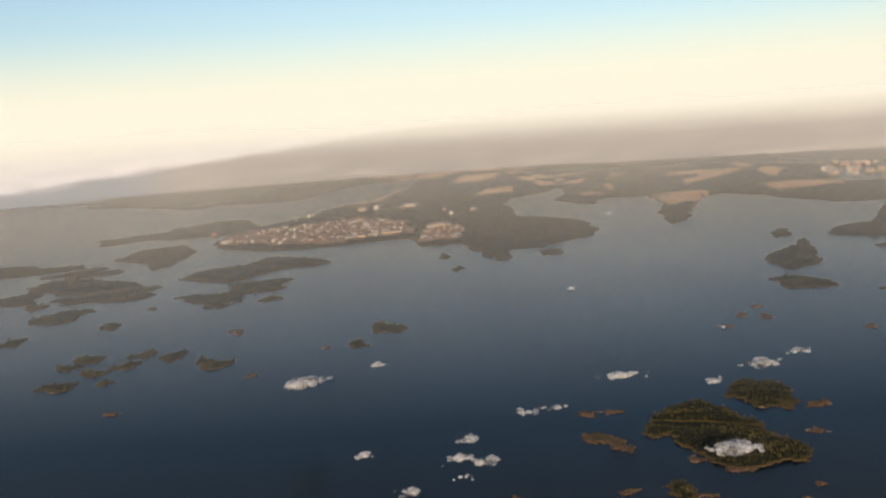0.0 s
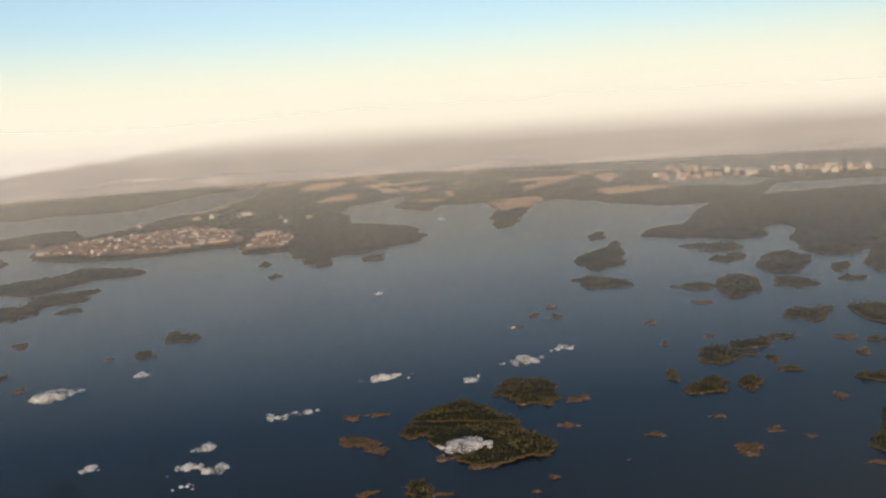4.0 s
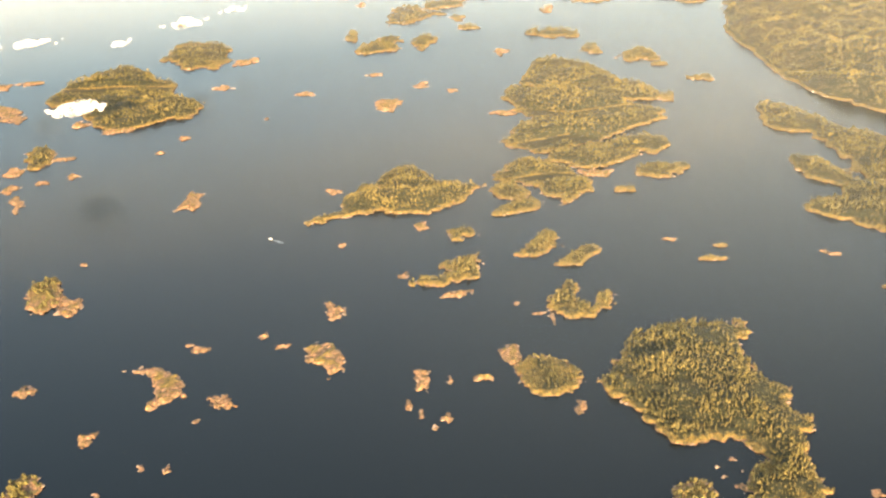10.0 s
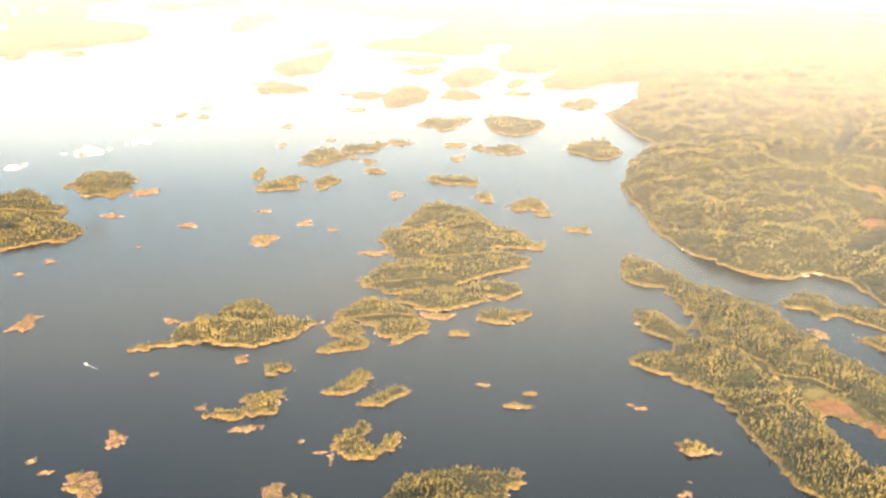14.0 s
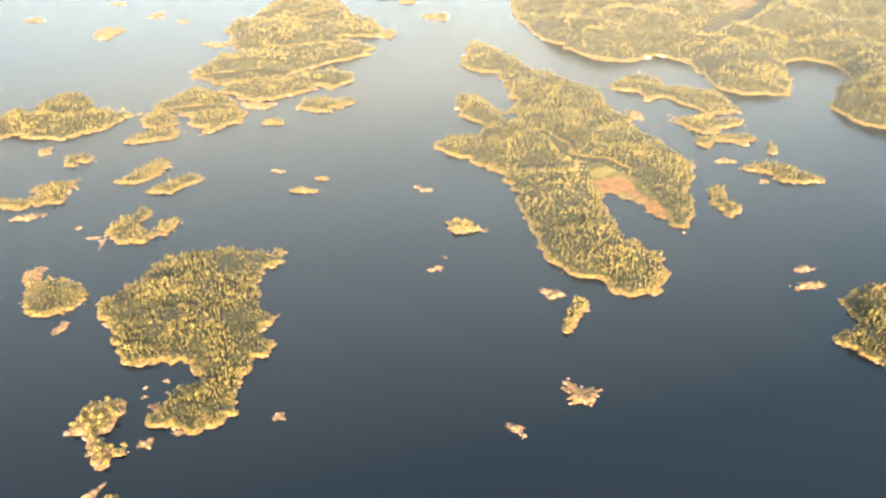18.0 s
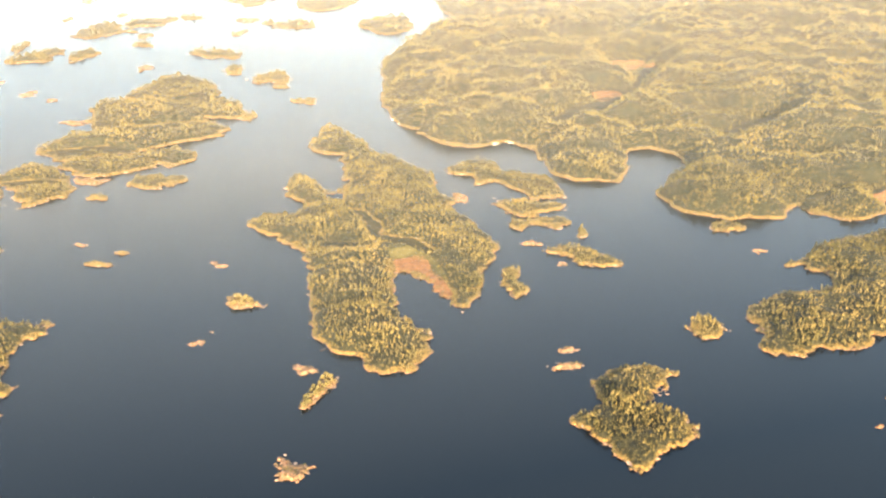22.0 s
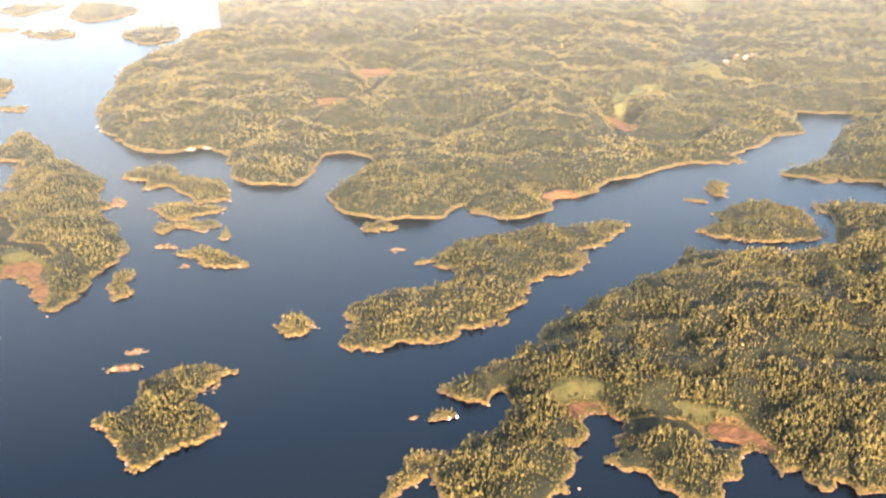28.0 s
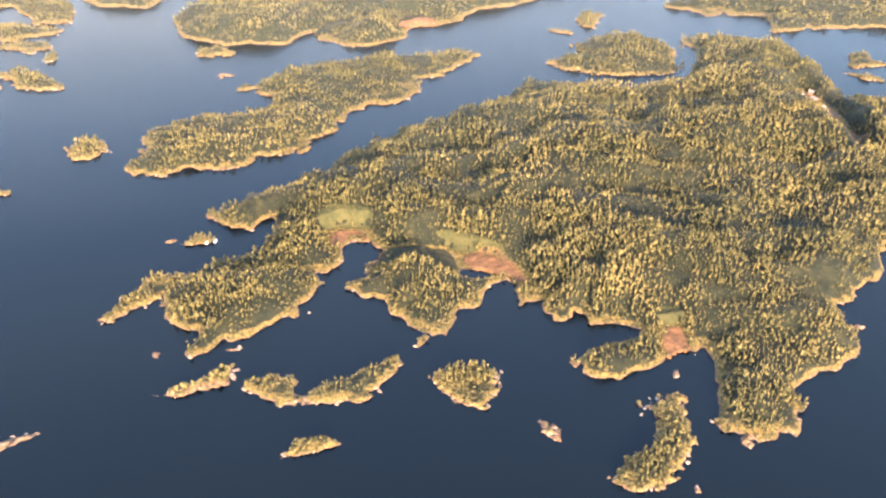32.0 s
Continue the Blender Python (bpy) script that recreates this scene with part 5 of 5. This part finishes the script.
FOAM = plain("sea_foam", (0.22, 0.25, 0.27), (0.42, 0.44, 0.45), 1.5, 0.9, 0.05)


def part(name, bm, material, parent=None, label=""):
    me = bpy.data.meshes.new(name)
    bm.to_mesh(me)
    bm.free()
    me.materials.append(material)
    ob = new(name, me)
    ob.parent = parent
    if label:
        ob["label"] = label
    return ob


def block(bm, x0, x1, y0, y1, z0, z1):
    made = bmesh.ops.create_cube(bm, size=1.0)["verts"]
    for v in made:
        v.co = Vector(((x0 + x1) / 2 + v.co.x * (x1 - x0), (y0 + y1) / 2 + v.co.y * (y1 - y0), (z0 + z1) / 2 + v.co.z * (z1 - z0)))
    return bm


def house_model(length, width, eaves, ridge, wall, roof, windows, label, category="house"):
    """Walls with gables, a two-sided roof with overhang, a chimney, windows on the long sides."""
    top = new("house")
    tagged(top, label, category)
    l, w = length / 2, width / 2
    bm = bmesh.new()
    v = [bm.verts.new(p) for p in ((-l, -w, -1), (l, -w, -1), (l, w, -1), (-l, w, -1), (-l, -w, eaves), (l, -w, eaves), (l, w, eaves), (-l, w, eaves), (-l, 0, ridge), (l, 0, ridge))]
    for f in ((0, 1, 5, 4), (2, 3, 7, 6), (1, 2, 6, 9, 5), (3, 0, 4, 8, 7)):
        bm.faces.new([v[i] for i in f])
    part("wall", bm, wall, top)
    bm = bmesh.new()
    o, th = 0.35, 0.18
    for s in (-1, 1):
        drop = (ridge - eaves) / w * o
        q = [(-l - o, s * (w + o), eaves - drop), (l + o, s * (w + o), eaves - drop), (l + o, 0, ridge), (-l - o, 0, ridge)]
        low = [bm.verts.new(p) for p in q]
        up = [bm.verts.new((p[0], p[1], p[2] + th)) for p in q]
        bm.faces.new(low), bm.faces.new(up)
        for i in range(4):
            bm.faces.new((low[i], low[(i + 1) % 4], up[(i + 1) % 4], up[i]))
    part("roof", bm, roof, top)
    part("chimney", block(bmesh.new(), -0.3 + l * 0.3, 0.3 + l * 0.3, 0.2, 0.8, ridge - 0.6, ridge + 0.8), TILE_ROOF, top)
    for k in range(windows):
        x = -l + length * (k + 0.5) / windows
        for s in (-1, 1):
            part("window", block(bmesh.new(), x - 0.4, x + 0.4, s * w - 0.03, s * w + 0.03, eaves * 0.35, eaves * 0.8), GLASS, top)
    return top


def ground_under(x, y):
    """The land's height at a place."""
    spot = np.array([float(x)]), np.array([float(y)])
    return max(0.3, *(float(f(*spot)[0]) for f in HEIGHTS))


def settle(models, spots, turn, group, seed, grow=1.0):
    """Copies of the model houses over the spots; the first ones take the models themselves."""
    rng = np.random.default_rng(seed)
    for x, y in spots:
        pick = models[rng.integers(0, len(models))]
        size = grow * rng.uniform(0.8, 1.25)
        ob = copy_thing(pick, pose(x, y, ground_under(x, y), 0, 0, turn + rng.choice((0, 90)) + rng.normal(0, 8)))
        ob.scale = (size, size, size)
        ob["group"] = group


def spots_in(ring, count, gap, seed):
    rng, out = np.random.default_rng(seed), []
    ring = np.array(ring, float)
    lo, hi = ring.min(0), ring.max(0)
    for _ in range(count * 60):
        x, y = rng.uniform(lo, hi)
        if inside_by(np.array([x]), np.array([y]), ring)[0] > 6 and all(abs(x - a) + abs(y - b) > gap for a, b in out):
            out.append((x, y))
        if len(out) == count:
            break
    return out


MODELS = [
    house_model(9, 6, 3.2, 5.2, WHITE_WALL, TILE_ROOF, 3, "white house with a red tiled roof"),
    house_model(11, 6, 4.4, 6.4, OCHRE_WALL, TIN_ROOF, 4, "ochre plastered house with a grey roof"),
    house_model(8, 5.5, 3.0, 5.0, RED_WALL, TIN_ROOF, 3, "red wooden house with a grey roof"),
    house_model(16, 8, 6.0, 8.2, WHITE_WALL, TIN_ROOF, 5, "tall pale block with a grey roof"),
]
HALL = house_model(44, 11, 5.5, 7.2, OCHRE_WALL, TIN_ROOF, 9, "long ochre waterfront hall with a grey roof", "warehouse")
TOWN_WEST = [(-560, 2185), (-445, 2112), (-330, 2095), (-237, 2146), (-130, 2170), (-154, 2440), (-288, 2600), (-396, 2510), (-502, 2440), (-586, 2320)]
TOWN_EAST = [(-103, 2030), (-18, 2020), (0, 2230), (-95, 2400)]
settle(MODELS, spots_in(TOWN_WEST, 150, 15, 3), 10, "houses of the waterfront town", 3, 0.8)
settle(MODELS, spots_in(TOWN_EAST, 34, 15, 4), -10, "houses of the waterfront town", 4, 0.8)
settle(MODELS, [(-640, 2440), (-655, 2450), (-470, 2660), (-440, 2720), (-300, 2800), (-260, 2830), (-180, 2790), (-165, 2840), (-150, 2850), (-60, 2700), (-40, 2560), (20, 2620)], 0, "houses outside the town", 5, 1.5)
for x, y, a in ((-172, 2196, 8), (-250, 2150, 20), (-60, 2275, -8), (-170, 2838, 5)):
    hall = copy_thing(HALL, pose(x, y, ground_under(x, y), 0, 0, a))
    hall["group"] = "long halls by the harbour"
settle(MODELS, spots_in([(1150, 3150), (1700, 2800), (1900, 3100), (1350, 3650)], 62, 30, 6), -30, "houses of the farther town", 6, 2.0)
settle(MODELS[1:3], [(1198, 573), (1214, 580), (1226, 574), (1210, 562), (1278, 485), (1297, 492), (1288, 500)], 30, "farm buildings in the clearings", 7, 0.5)
settle(MODELS[2:3], [(1054.5, 189.7), (1057.5, 183.9), (1054.8, 174.6), (1051.3, 164.6), (1061.1, 190.9)], 30, "red cottages along the track", 8, 0.36)
for ob in (*MODELS, HALL):
    for o in (*ob.children, ob):
        bpy.data.objects.remove(o)


# ---- boats and jetties ----
def boat(x, y, turn, size, label):
    top = tagged(new("motorboat"), label, "boat", group="boats on the sea")
    bm = bmesh.new()
    ring = [(-2.2, -0.8), (-2.2, 0.8), (0.6, 0.85), (1.7, 0.5), (2.5, 0.0), (1.7, -0.5), (0.6, -0.85)]
    low = [bm.verts.new((a * 0.88, b * 0.6, -0.2)) for a, b in ring]
    up = [bm.verts.new((a, b, 0.55 + 0.08 * max(a, 0))) for a, b in ring]
    bm.faces.new(low), bm.faces.new(up)
    for i in range(7):
        bm.faces.new((low[i], low[(i + 1) % 7], up[(i + 1) % 7], up[i]))
    part("hull", bm, HULL, top)
    part("cabin", block(bmesh.new(), -0.9, 0.7, -0.6, 0.6, 0.5, 1.25), HULL, top)
    part("windscreen", block(bmesh.new(), 0.7, 0.78, -0.5, 0.5, 0.75, 1.15), GLASS, top)
    part("outboard_motor", block(bmesh.new(), -2.6, -2.2, -0.2, 0.2, 0.1, 0.8), TIN_ROOF, top)
    top.matrix_basis = pose(x, y, 0, 0, 0, turn) @ Matrix.Scale(size, 4)


boat(145, 1392, 20, 2.6, "white motor vessel far out on the open sea")
boat(285, 1094, 50, 1.6, "small white boat on the open sea")
boat(348, 2376, 10, 3.0, "white vessel near the far shore")
boat(259, 455, 130, 0.5, "white motorboat trailing a short wake")
for x, y in ((690, 497), (694, 500), (664, 541), (660, 546), (655, 552), (748, 137), (751, 137)):
    boat(x, y, 60, 0.5, "small white boat moored off the shore")
wake = bmesh.new()
for a, b in ((0, 0.25), (2.5, 0.7), (5.5, 1.0), (8.5, 0.7)):
    wake.verts.new((259.3 + a * 0.64 - b * 0.19, 454.6 - a * 0.77 - b * 0.16, 0.03)), wake.verts.new((259.3 + a * 0.64 + b * 0.19, 454.6 - a * 0.77 + b * 0.16, 0.03))
wake.verts.ensure_lookup_table()
for i in (0, 2, 4):
    wake.faces.new([wake.verts[j] for j in (i, i + 1, i + 3, i + 2)])
tagged(part("wake", wake, FOAM), "white foam streak behind a motorboat", "wake", kind="stuff")


def jetty(x, y, turn, length, fingers):
    top = tagged(new("jetty"), "pale timber jetty with short cross arms", "jetty", group="jetties of the small harbour")
    part("deck", block(bmesh.new(), -0.7, 0.7, -length, 1.5, 0.35, 0.5), TIMBER, top)
    for k in range(fingers):
        at = -length * (k + 0.8) / fingers
        part("arm", block(bmesh.new(), -3.2, 3.2, at - 0.35, at + 0.35, 0.34, 0.48), TIMBER, top)
        for s in (-0.6, 0.6):
            part("post", block(bmesh.new(), s - 0.1, s + 0.1, at - 0.1, at + 0.1, -1.5, 0.9), TIMBER, top)
    top.matrix_basis = pose(x, y, 0, 0, 0, turn)


jetty(707, 491, 5, 10, 3)
jetty(717, 492, 12, 11, 3)
jetty(662, 545, -40, 8, 2)
